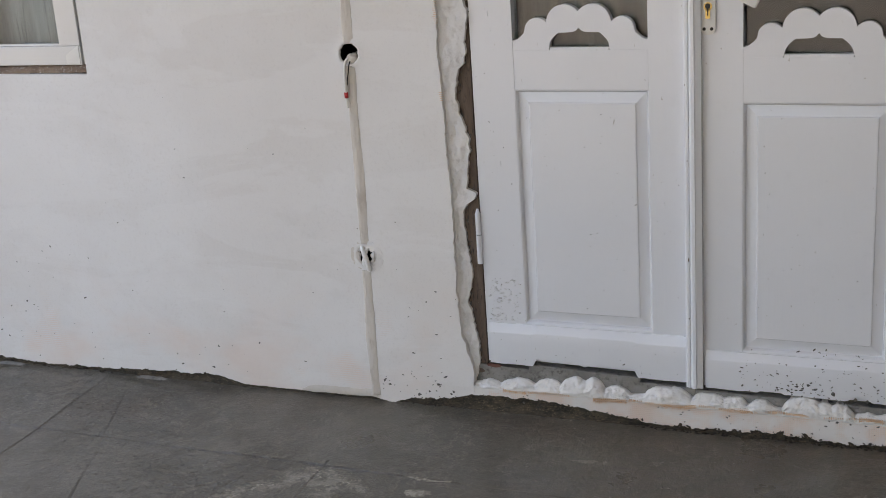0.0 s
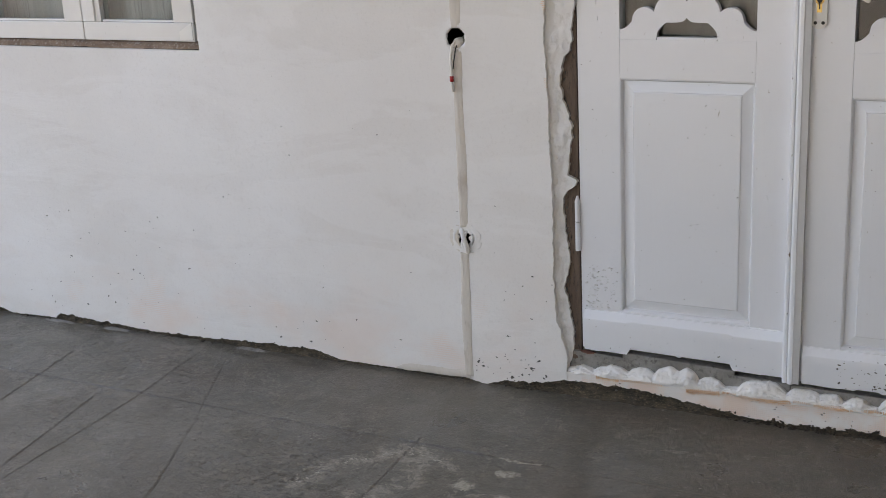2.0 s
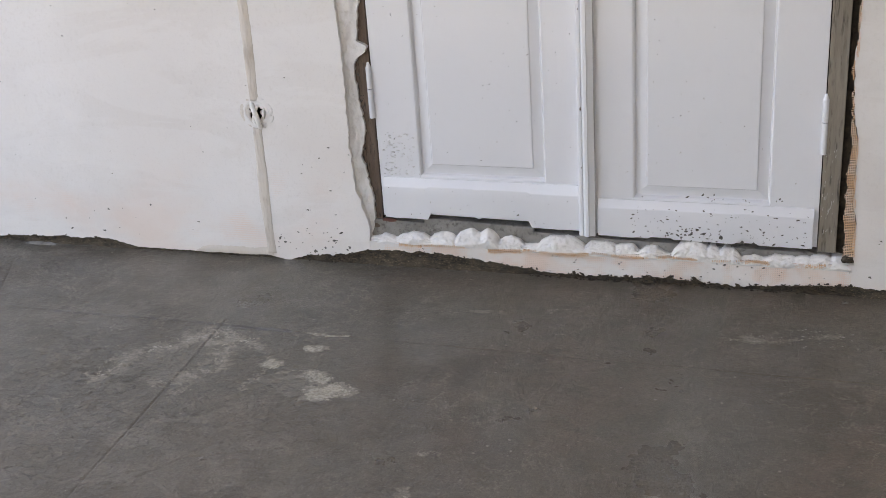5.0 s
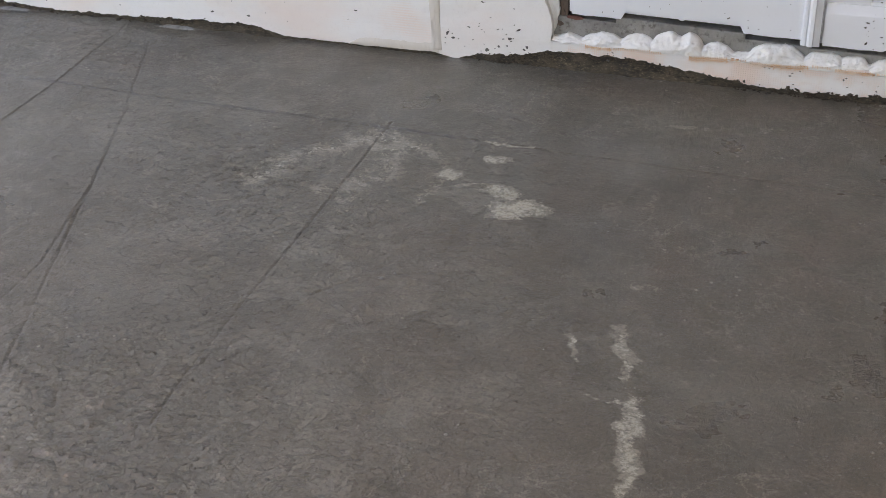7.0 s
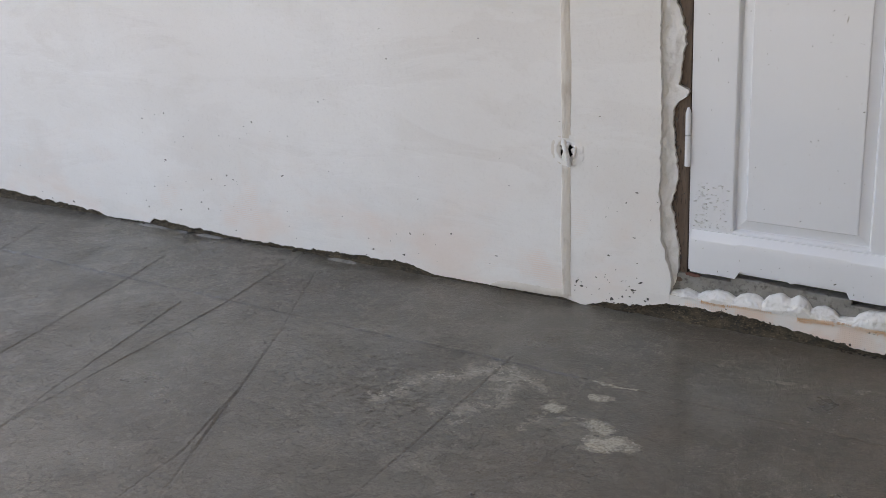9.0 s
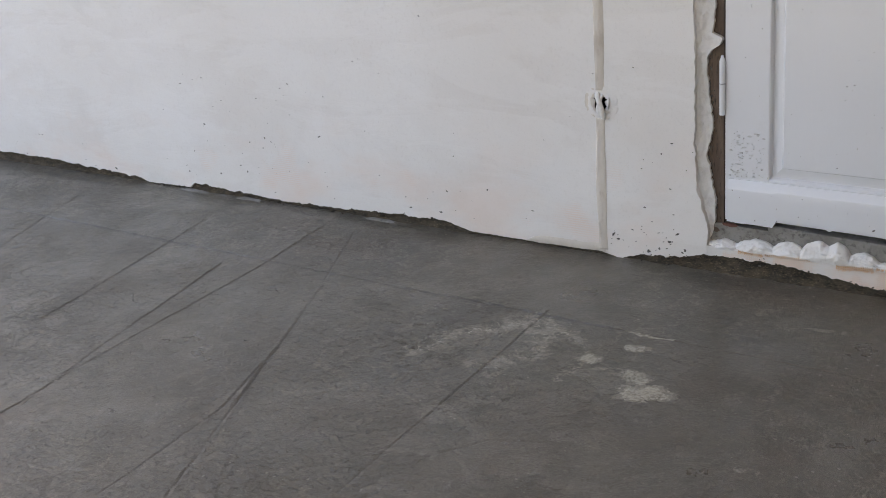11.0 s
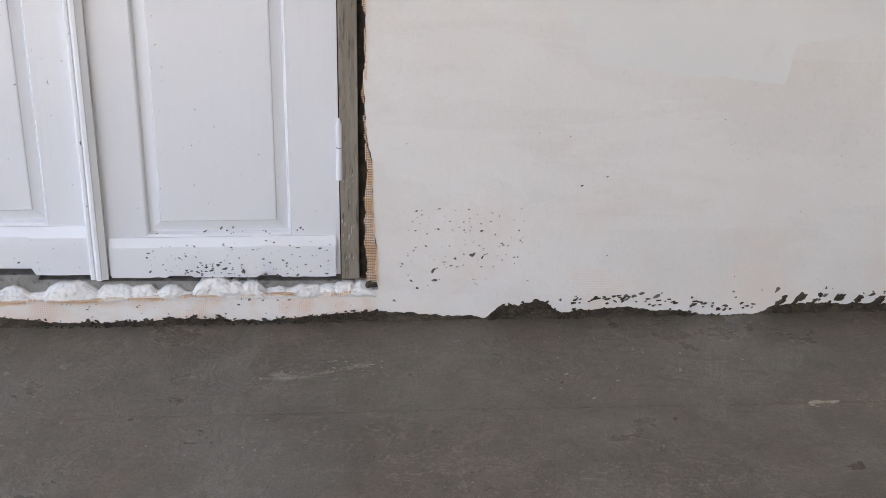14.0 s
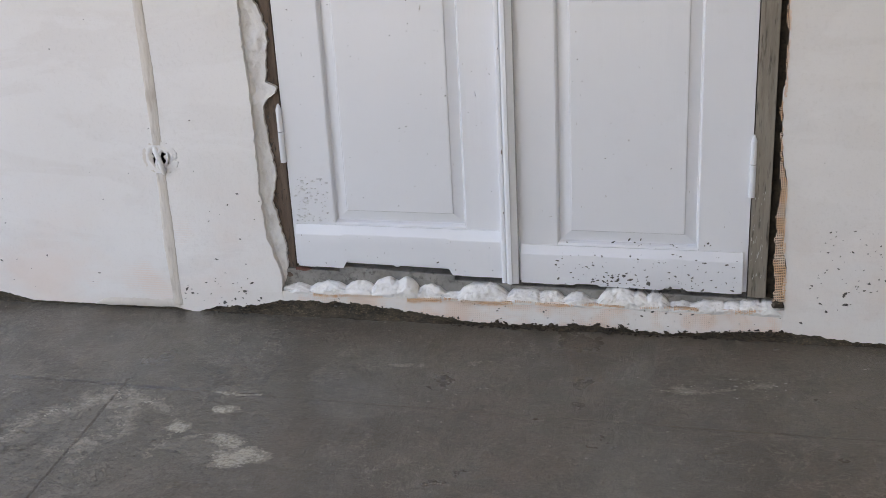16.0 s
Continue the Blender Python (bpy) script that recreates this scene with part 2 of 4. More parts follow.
METAL = Nodes("white_lacquered_metal", 0.35).colour((0.72, 0.71, 0.68)).m
BRASS = Nodes("worn_brass", 0.35, 1.0).colour((0.62, 0.42, 0.16)).m
BLACK = Nodes("black_steel", 0.45, 0.6).colour((0.03, 0.028, 0.026)).m
CABLE = Nodes("white_cable_sheath", 0.45).colour((0.74, 0.73, 0.70)).m
TAPE = Nodes("red_tape", 0.4).colour((0.50, 0.03, 0.03)).m
CURTAIN = rough_matter("brown_curtain", (0.17, 0.15, 0.13), (0.21, 0.185, 0.16), (0.14, 0.12, 0.105), 5, 0.9, 0.004, (4, 4, 0.3))
# bluish tones stand in for the reflection in the window panes
PANE_REFLECTION = rough_matter("pane_reflection_tint", (0.40, 0.46, 0.49), (0.50, 0.56, 0.59), (0.30, 0.35, 0.38), 6, 0.9, 0.004, (4, 4, 0.3))
# near-black colour makes the room behind the glass look unlit
ROOM = rough_matter("near_black_room", (0.035, 0.033, 0.031), (0.05, 0.048, 0.046), (0.025, 0.024, 0.023), 3, 0.9)
GROUND = rough_matter("yard_paving", (0.26, 0.25, 0.23), (0.34, 0.33, 0.30), (0.20, 0.19, 0.17), 2.5, 0.9, 0.01)


# ---- building blocks ----
def part(name, bm, material, parent=None, label="", smooth=False):
    """Links a bmesh as one mesh object, under a thing or a part."""
    me = bpy.data.meshes.new(name)
    bm.to_mesh(me)
    bm.free()
    return finish(name, me, material, parent, label, smooth)


def finish(name, me, material, parent=None, label="", smooth=False):
    me.materials.append(material)
    if smooth:
        me.polygons.foreach_set("use_smooth", [True] * len(me.polygons))
    ob = new(name, me)
    ob.parent = parent
    if label:
        tagged(ob, label)
    return ob


def raw(name, verts, faces, material, parent=None, label="", smooth=True):
    me = bpy.data.meshes.new(name)
    me.from_pydata([tuple(v) for v in verts], [], [tuple(f) for f in faces])
    me.update()
    return finish(name, me, material, parent, label, smooth)


def box(x0, x1, y0, y1, z0, z1, bevel=0.0, bm=None):
    own = bm is None
    bm = bm or bmesh.new()
    made = bmesh.ops.create_cube(bm, size=1)["verts"]
    for v in made:
        v.co = Vector((x0 + (v.co.x + 0.5) * (x1 - x0), y0 + (v.co.y + 0.5) * (y1 - y0), z0 + (v.co.z + 0.5) * (z1 - z0)))
    if bevel and own:
        bmesh.ops.bevel(bm, geom=list(bm.edges), offset=bevel, segments=2, affect="EDGES", profile=0.6)
    return bm


def rod(a, b, r, sides=14, taper=1.0, bm=None):
    bm = bm or bmesh.new()
    a, b = Vector(a), Vector(b)
    m = Matrix.Translation((a + b) / 2) @ (b - a).to_track_quat("Z", "Y").to_matrix().to_4x4()
    bmesh.ops.create_cone(bm, cap_ends=True, segments=sides, radius1=r, radius2=r * taper, depth=(b - a).length, matrix=m)
    return bm


def value_noise(x, y, scale, seed):
    """Smooth noise between -1 and 1 over arrays of places."""
    table = np.random.RandomState(seed).rand(257, 257) * 2 - 1
    u, v = np.asarray(x, float) * scale, np.asarray(y, float) * scale
    i, j = np.floor(u).astype(int), np.floor(v).astype(int)
    f, g = u - i, v - j
    f, g = f * f * (3 - 2 * f), g * g * (3 - 2 * g)
    i, j = i % 256, j % 256
    return (table[i, j] * (1 - f) + table[i + 1, j] * f) * (1 - g) + (table[i, j + 1] * (1 - f) + table[i + 1, j + 1] * f) * g


def cloudy(x, y, scale, seed, octaves=4):
    return sum(value_noise(x, y, scale * 2**k, seed + k) / 1.7**k for k in range(octaves)) / 2


def sheet(name, P, material, parent=None, label="", back=None, smooth=True):
    """A grid of places (rows by columns by 3) as a mesh; back: the plane y to which its rim is turned back."""
    nu, nv = P.shape[:2]
    verts = P.reshape(-1, 3).tolist()
    faces = [(i * nv + j, (i + 1) * nv + j, (i + 1) * nv + j + 1, i * nv + j + 1) for i in range(nu - 1) for j in range(nv - 1)]
    if back is not None:
        rim = [i * nv for i in range(nu)] + [(nu - 1) * nv + j for j in range(1, nv)]
        rim += [i * nv + nv - 1 for i in range(nu - 2, -1, -1)] + [j for j in range(nv - 2, 0, -1)]
        n0 = len(verts)
        verts += [(verts[k][0], back, verts[k][2]) for k in rim]
        faces += [(rim[k], n0 + k, n0 + (k + 1) % len(rim), rim[(k + 1) % len(rim)]) for k in range(len(rim))]
    return raw(name, verts, faces, material, parent, label, smooth)


def flats(ob, degrees=35):
    """Keeps sharp edges sharp on a smooth mesh."""
    ob.data.set_sharp_from_angle(angle=radians(degrees))
    return ob


def spatter(name, places, y=None, z=None, material=None, parent=None, label="", rise=0.0014, seed=1):
    """Many small irregular drops (a, b, size, stretch, lean) on a wall y or a floor z, as one part."""
    rnd = random.Random(seed)
    verts, faces = [], []
    for a, b, size, stretch, lean in places:
        n0, sides = len(verts), 9
        for ring, (r, h) in enumerate(((1.0, 0.0002), (0.6, rise * 0.8))):
            for k in range(sides):
                t = 2 * math.pi * k / sides
                s = 0.57 * size * r * (0.5 + 0.9 * rnd.random())
                u, v = s * stretch * math.cos(t), s * math.sin(t)
                u, v = u * math.cos(lean) - v * math.sin(lean), u * math.sin(lean) + v * math.cos(lean)
                verts.append((a + u, y - h, b + v) if z is None else (a + u, b + v, z + h))
        verts.append((a, y - rise, b) if z is None else (a, b, z + rise))
        for k in range(sides):
            q = (k + 1) % sides
            faces += [(n0 + k, n0 + q, n0 + sides + q, n0 + sides + k), (n0 + sides + k, n0 + sides + q, n0 + 2 * sides)]
    return tagged(raw(name, verts, faces, material, parent, label), kind="stuff")


# ---- floor ----
EDGES_OF_PLASTER = [(-4.6, 0.030), (-3.05, 0.033), (-2.66, 0.019), (-2.59, 0.006), (-2.43, 0.010), (-2.41, 0.027), (-2.114, 0.013),
                    (-1.86, 0.018), (-1.68, 0.026), (-1.538, 0.028), (-1.462, 0.010), (-1.25, 0.009), (-1.10, 0.012), (-1.045, 0.0015),
                    (-0.986, 0.022), (-0.93, 0.020), (-0.835, 0.043), (-0.70, 0.045), (-0.572, 0.034), (-0.426, 0.016), (-0.288, 0.012),
                    (-0.136, 0.021), (0.004, 0.010), (0.147, 0.019), (0.230, 0.029), (0.325, 0.023), (0.476, 0.009), (0.511, 0.036),
                    (0.602, 0.045), (0.640, 0.018), (0.786, 0.027), (0.986, 0.004), (1.07, 0.006), (1.10, 0.024), (1.4, 0.028), (2.6, 0.03)]


def plaster_foot(x):
    """How high the torn lower edge of the plaster hangs over the floor."""
    xs, zs = zip(*EDGES_OF_PLASTER)
    z = np.interp(x, xs, zs)
    calm = np.clip(np.abs(x + 1.27) / 0.2 - 0.6, 0.25, 1)      # smoother where a smear of filler seals the edge
    z = z + calm * (0.0045 * cloudy(x, np.zeros_like(x), 38, 5) + 0.003 * cloudy(x, np.zeros_like(x), 120, 9, 3))
    return np.maximum(z, 0.0015)


def along(x, y, points):
    """Distance from places to a line through points."""
    best = np.full(x.shape, 9.0)
    for (ax, ay), (bx, by) in zip(points, points[1:]):
        dx, dy = bx - ax, by - ay
        t = np.clip(((x - ax) * dx + (y - ay) * dy) / (dx * dx + dy * dy), 0, 1)
        best = np.minimum(best, np.hypot(x - ax - t * dx, y - ay - t * dy))
    return best


def patch(x, y, cx, cy, rx, ry, soft=0.35, lean=0.0):
    """1 inside an ellipse, falling to 0 outside it."""
    c, s = math.cos(lean), math.sin(lean)
    u, v = (x - cx) * c + (y - cy) * s, -(x - cx) * s + (y - cy) * c
    d = np.hypot(u / rx, v / ry)
    return np.clip((1 + soft - d) / (2 * soft), 0, 1)


def build_floor():
    xs = np.concatenate([np.arange(-3.75, -2.3, 0.0045), np.arange(-2.3, -0.3, 0.0022), np.arange(-0.3, 1.95, 0.0045)])
    ys = np.concatenate([np.arange(0.95, 2.24, 0.0052), np.arange(2.24, 2.32, 0.0021), np.arange(2.32, WALL + 0.014, 0.0042)])
    X, Y = np.meshgrid(xs, ys, indexing="ij")
    wob = 0.006 * cloudy(X, Y, 9, 61)
    fray = 0.012 * cloudy(X, Y * 1.5, 28, 63)
    z = 0.0018 * cloudy(X, Y, 3, 11) + 0.0010 * cloudy(X, Y, 22, 17)
    worn = np.clip(0.5 + 0.9 * cloudy(X, Y, 2.4, 31), 0, 1) * np.clip((-0.35 - X) / 0.5, 0.12, 1)
    z += (0.2 + worn) * 0.0048 * np.clip(cloudy(X * 1.0, Y * 1.5, 42, 23, 3) - 0.12, 0, 1) * np.clip(0.6 + 1.6 * cloudy(X, Y, 4, 27), 0.1, 1.3)
    # scored lines: (points, depth, half width)
    scores = [([(-1.064, 2.30), (-1.062, 2.258), (-1.042, 1.477), (-1.03, 1.36)], 0.0020, 0.0050),
              ([(-1.615, 2.208), (-1.503, 1.911), (-1.299, 1.376)], 0.0034, 0.0055),
              ([(-1.503, 1.911), (-1.43, 1.66), (-1.418, 1.333)], 0.0026, 0.005),
              ([(-1.334, 1.605), (-1.179, 1.349)], 0.0022, 0.004),
              ([(-2.214, 2.453), (-2.144, 2.017), (-2.12, 1.8)], 0.0034, 0.005),
              ([(-1.949, 2.225), (-1.861, 1.703), (-1.82, 1.5)], 0.0032, 0.005),
              ([(-1.872, 2.603), (-1.843, 2.257), (-1.839, 1.678), (-1.83, 1.45)], 0.0032, 0.005),
              ([(-1.761, 2.527), (-1.630, 2.232), (-1.615, 2.208)], 0.0024, 0.005),
              ([(-2.75, 2.5), (-2.62, 2.1), (-2.5, 1.8)], 0.003, 0.005),
              ([(-3.6, 2.30), (-2.39, 2.292), (-1.848, 2.284), (-1.48, 2.276), (-1.2, 2.28), (-0.9, 2.275)], 0.0048, 0.006),
              ([(-0.9, 2.275), (-0.49, 2.267), (0.226, 2.262), (1.9, 2.25)], 0.0024, 0.004),
              ([(-0.958, 1.70), (-0.90, 1.78), (-0.80, 1.82)], 0.0018, 0.006)]
    for points, deep, half in scores:
        d = along(X + 0.4 * wob, Y + 0.4 * wob, points)
        fade = 0.65 + 0.35 * value_noise(X, Y, 5, 71)
        deep, half = 1.25 * deep, 0.38 * half
        z += fade * (-deep * np.exp(-((d / half) ** 2)) + 0.3 * deep * np.exp(-(((d - 2.3 * half) / half) ** 2)) * (0.5 + value_noise(X, Y, 45, 73)))
    z += 0.0012 * np.exp(-((along(X, Y, [(-1.9, 1.27), (-1.47, 1.272), (-0.45, 1.26)]) / 0.003) ** 2))
    # the screed rises a little where it meets the wall
    z += 0.004 * np.clip((Y - 2.585) / 0.045, 0, 1) ** 2
    lime = np.zeros_like(X)
    for points, half, much in (([(-1.215, 2.03), (-1.18, 2.133), (-1.063, 2.24), (-0.987, 2.226)], 0.048, 0.38),
                               ([(-0.987, 2.226), (-0.91, 2.19), (-0.885, 2.12), (-0.90, 2.02)], 0.018, 0.36),
                               ([(-1.063, 2.22), (-1.0, 2.15), (-1.05, 2.02)], 0.05, 0.34),
                               ([(-0.865, 2.274), (-0.80, 2.281), (-0.771, 2.287)], 0.006, 0.62),
                               ([(-0.85, 2.10), (-0.79, 2.11), (-0.745, 2.05)], 0.007, 0.40),
                               ([(-0.416, 1.60), (-0.396, 1.51), (-0.39, 1.44), (-0.385, 1.30)], 0.017, 0.55),
                               ([(-0.475, 1.598), (-0.414, 1.592)], 0.005, 0.6),
                               ([(-0.47, 1.76), (-0.445, 1.70), (-0.444, 1.655)], 0.020, 0.42),
                               ([(-0.54, 1.72), (-0.51, 1.66)], 0.007, 0.45),
                               ([(-0.95, 1.32), (-0.90, 1.27), (-0.86, 1.2)], 0.02, 0.22),
                               ([(0.02, 2.40), (0.12, 2.40), (0.23, 2.44)], 0.018, 0.36),
                               ([(-0.62, 2.40), (-0.50, 2.43), (-0.32, 2.47)], 0.02, 0.26),
                               ([(1.05, 2.254), (1.12, 2.254)], 0.004, 0.8),
                               ([(-1.9, 1.272), (-0.4, 1.258)], 0.003, 0.30)):
        lime = np.maximum(lime, much * np.exp(-((along(X + 3 * wob + fray, Y - 3 * wob + fray, points) / half) ** 2)))
    for cx, cy, rx, ry, much, lean in ((-0.880, 2.136, 0.018, 0.022, 0.85, 0.9), (-0.826, 2.217, 0.024, 0.015, 0.8, 0.5),
                                       (-0.764, 2.097, 0.034, 0.018, 0.75, 0), (-0.726, 2.047, 0.052, 0.030, 0.85, 0.3),
                                       (-1.0, 2.185, 0.03, 0.02, 0.45, 0.4), (-0.474, 1.888, 0.05, 0.012, 0.35, 0)):
        lime = np.maximum(lime, 0.80 * much * patch(X + 2 * wob + 2.5 * fray, Y - 2 * wob - fray, cx, cy, 1.1 * rx, 1.1 * ry, 0.6, lean))
    z += 0.0012 * lime * (0.5 + value_noise(X, Y, 90, 41))
    tone = np.clip((X + 0.95) / 0.7, 0, 1) * 0.55
    tone += 0.38 * patch(X + 6 * wob, Y, -0.87, 1.83, 0.13, 0.22, 0.4, 0.4)
    tone += 0.55 * patch(X + 4 * wob, Y + 4 * wob, 0.36, 1.75, 0.22, 0.44, 0.15) - 0.35 * patch(X, Y, 0.0, 2.03, 0.16, 0.2, 0.5)
    tone += 0.35 * patch(X, Y + 2 * wob, -0.35, 2.56, 1.1, 0.06, 0.7) + 0.42 * cloudy(X, Y, 3.3, 51) + 0.3 * cloudy(X, Y, 9, 53)
    verts = np.stack([X, Y, z], -1).reshape(-1, 3)
    nu, nv = X.shape
    i, j = np.meshgrid(np.arange(nu - 1), np.arange(nv - 1), indexing="ij")
    a = (i * nv + j).ravel()
    faces = np.stack([a, a + nv, a + nv + 1, a + 1], -1)
    # the plain rest of the terrace, round the trowelled part
    x0, x1, y0, y1 = xs[0], xs[-1], ys[0], ys[-1]
    more, n0 = [], len(verts)
    for ax, bx, ay, by in ((-7.0, 2.6, -1.4, y0), (-7.0, x0, y0, y1), (x1, 2.6, y0, y1)):
        more += [(ax, ay, 0), (bx, ay, 0), (bx, by, 0), (ax, by, 0)]
    top = len(more)
    more += [(-7.0, -1.4, -0.45), (2.6, -1.4, -0.45)]
    verts = np.concatenate([verts, np.array(more)])
    quads = [tuple(n0 + 4 * k + q for q in range(4)) for k in range(3)] + [(n0 + top, n0 + top + 1, n0 + 1, n0)]
    me = bpy.data.meshes.new("floor")
    me.from_pydata(verts.tolist(), [], faces.tolist() + quads)
    for name, field in (("lime", lime), ("tone", np.clip(tone, 0, 1)), ("worn", worn)):
        layer = me.attributes.new(name, "FLOAT", "POINT")
        layer.data.foreach_set("value", np.concatenate([field.ravel(), np.zeros(len(more))]).astype(np.float32))
    me.update()
    return tagged(finish("floor", me, FLOOR, smooth=True), "grey trowelled cement terrace floor with scored lines and lime stains", "floor", kind="structure")


floor = build_floor()

# ---- house wall ----
WIN = (-2.60, -1.805, 0.806, 1.95)     # window opening: x0, x1, z0, z1
CORE = 2.634                           # face of the masonry under the plaster


def boxes(name, rows, material, parent=None, label=""):
    bm = bmesh.new()
    for r in rows:
        box(*r, bm=bm)
    return part(name, bm, material, parent, label)


wall = boxes("wall_north", [(-7.0, WIN[0], CORE, 2.90, -0.45, 2.75), (WIN[1], -1.135, CORE, 2.90, -0.45, 2.75), (-1.035, -0.858, CORE, 2.90, -0.45, 2.75), (-1.135, -1.035, CORE, 2.90, -0.45, 0.33),
                            (-1.135, -1.035, CORE, 2.90, 0.42, 0.81), (-1.135, -1.035, CORE, 2.90, 0.895, 2.75), (-1.135, -1.035, 2.74, 2.90, 0.33, 0.42),
                            (-1.135, -1.035, 2.74, 2.90, 0.81, 0.895),
                            (WIN[0], WIN[1], CORE, 2.90, -0.45, WIN[2] + 0.004), (WIN[0], WIN[1], CORE, 2.90, WIN[3], 2.75),
                            (-0.858, 0.236, CORE, 2.90, -0.45, 0.060), (-0.858, 0.236, CORE, 2.90, 2.10, 2.75),
                            (0.236, 2.6, CORE, 2.90, -0.45, 2.75)], MASONRY)
tagged(wall, "masonry house wall under white plaster with torn lower edge", "wall", kind="structure")

SIDE_L = [(0.0, -0.832), (0.07, -0.832), (0.156, -0.857), (0.254, -0.861), (0.512, -0.859), (0.719, -0.867), (0.954, -0.869), (2.9, -0.869)]
SIDE_R = [(0.0, 0.250), (0.107, 0.249), (0.152, 0.252), (0.190, 0.243), (0.338, 0.243), (0.374, 0.233), (0.492, 0.226), (0.549, 0.232),
          (0.703, 0.229), (2.9, 0.231)]


def side(z, table, seed):
    zs, xs = zip(*table)
    return np.interp(z, zs, xs) + 0.0035 * cloudy(z, np.zeros_like(z), 30, seed) + 0.0015 * value_noise(z, np.zeros_like(z), 170, seed + 3)


def plaster_field(name, x0, x1, nx, zs, material=PLASTER, left=None, right=None, foot=True, top=None):
    """A field of plaster from x0 to x1 over heights zs; its sides may be torn, and its foot follows the torn edge."""
    u = np.linspace(0, 1, nx)
    U, Z = np.meshgrid(u, np.asarray(zs, float), indexing="ij")
    a = side(Z, *left) if left else np.full_like(Z, x0)
    b = side(Z, *right) if right else np.full_like(Z, x1)
    X = a + (b - a) * U
    if foot:
        low, z1 = plaster_foot(X), Z[0, -1]
        Z = low + (Z - Z[0, 0]) / (z1 - Z[0, 0]) * ((top(X) if top else z1) - low)
    P = np.stack([X, np.full_like(X, WALL), Z], -1)
    return flats(sheet(name, P, material, wall, back=CORE + 0.002), 40)


def rows(z0, z1, fine, coarse=0.12):
    """Heights that are close together up to `fine` and wide apart above it."""
    return np.concatenate([np.arange(z0, fine, 0.006), np.arange(fine, z1, coarse), [z1]])


CH, HOLE, BOX = (-1.135, -1.035), (-1.084, 0.851), (-1.083, 0.374)
flat = [0, 0.01, 0.05, 0.3, WIN[2]]
plaster_field("plaster_field", -7.0, WIN[0], 900, flat + [WIN[3], 2.75])
plaster_field("plaster_field", WIN[0], WIN[1], 230, flat)
plaster_field("plaster_field", WIN[0], WIN[1], 6, [WIN[3], 2.75], foot=False)
plaster_field("plaster_field", WIN[1], CH[0], 190, flat + [WIN[3], 2.75])
plaster_field("plaster_field", CH[1], -0.90, 45, flat + [WIN[3], 2.75])
plaster_field("plaster_field", -0.90, 0, 12, rows(0, 2.75, 1.15), right=(SIDE_L, 81))
plaster_field("plaster_field", 0, 0.32, 12, rows(0, 2.75, 1.15), left=(SIDE_R, 85))
plaster_field("plaster_field", 0.32, 2.6, 560, flat + [WIN[3], 2.75])
plaster_field("plaster_field", -0.869, 0.231, 6, [2.12, 2.75], foot=False)
band = plaster_field("plaster_band", -0.842, 0.262, 290, [0, 0.01, 0.03, 0.066], LATH,
              top=lambda x: 0.064 + 0.012 * np.clip((x + 0.6) / 0.9, 0, 1) + 0.005 * cloudy(x, np.zeros_like(x), 22, 91))
band.location.y = 0.0012          # a little behind the fields on both sides
# the strip that holds the chase, with two round holes in it
plaster_field("plaster_field", CH[0], CH[1], 26, [0, 0.01, 0.1, BOX[1] - 0.05])
plaster_field("plaster_field", CH[0], CH[1], 4, [BOX[1] + 0.05, HOLE[1] - 0.05], foot=False)
plaster_field("plaster_field", CH[0], CH[1], 4, [HOLE[1] + 0.05, 2.75], foot=False)


def holed(cx, cz, radius, seed):
    """A square of plaster with a ragged round hole, whose wall goes back into the masonry."""
    t = np.linspace(0, 2 * np.pi, 65)
    rnd = 1 + 0.13 * cloudy(np.cos(t) * 2, np.sin(t) * 2, 1.6, seed)
    ix, iz = cx + radius * rnd * np.cos(t), cz + radius * rnd * np.sin(t)
    reach = 1 / np.maximum(np.abs(np.cos(t)), np.abs(np.sin(t)))
    mid = (CH[0] + CH[1]) / 2
    ox, oz = mid + 0.05 * reach * np.cos(t), cz + 0.05 * reach * np.sin(t)
    rings = [np.stack([ox + (ix - ox) * f, np.full(65, WALL) - lift, oz + (iz - oz) * f], -1)
             for f, lift in ((0, 0), (0.55, 0), (0.8, 0.0015), (0.93, 0.002), (1, 0.0))]
    rings += [np.stack([cx + (ix - cx) * f, np.full(65, y), cz + (iz - cz) * f], -1) for f, y in ((0.99, WALL + 0.003), (1.02, WALL + 0.006))]
    return sheet("plaster_field", np.stack(rings), PLASTER, wall)


holed(*HOLE, 0.023, 101)
holed(*BOX, 0.025, 105)

# filled cable chase down the wall
CHASE_LINE = [(0.0, -1.0900), (0.15, -1.0895), (0.29, -1.0875), (0.45, -1.0860), (0.54, -1.0845), (0.66, -1.0840), (0.92, -1.0825), (2.6, -1.075)]
for z0, z1 in ((0.018, BOX[1] - 0.034), (BOX[1] + 0.029, HOLE[1] - 0.023), (HOLE[1] + 0.022, 2.6)):
    zz = np.arange(z0, z1, 0.005)
    U, Z = np.meshgrid(np.linspace(-1, 1, 13), zz, indexing="ij")
    mid = np.interp(Z, *zip(*CHASE_LINE)) + 0.0012 * value_noise(Z, U * 0, 7, 117)
    half = 0.0116 + 0.0014 * value_noise(Z, U * 0, 14, 111) + 0.0006 * value_noise(Z, U * 0 + np.sign(U) * 3, 90, 113)
    lift = 0.0022 * np.clip(1.0 - U**4, 0, 1) + 0.0016 * cloudy(U * 0.4, Z, 34, 115) - 0.0012 * U
    P = np.stack([mid + half * U, WALL - 0.0003 - np.maximum(lift, 0), Z], -1)
    chase = sheet("cable_chase", P, CHASE, wall, "buff filler strip over a buried cable", back=WALL + 0.004)

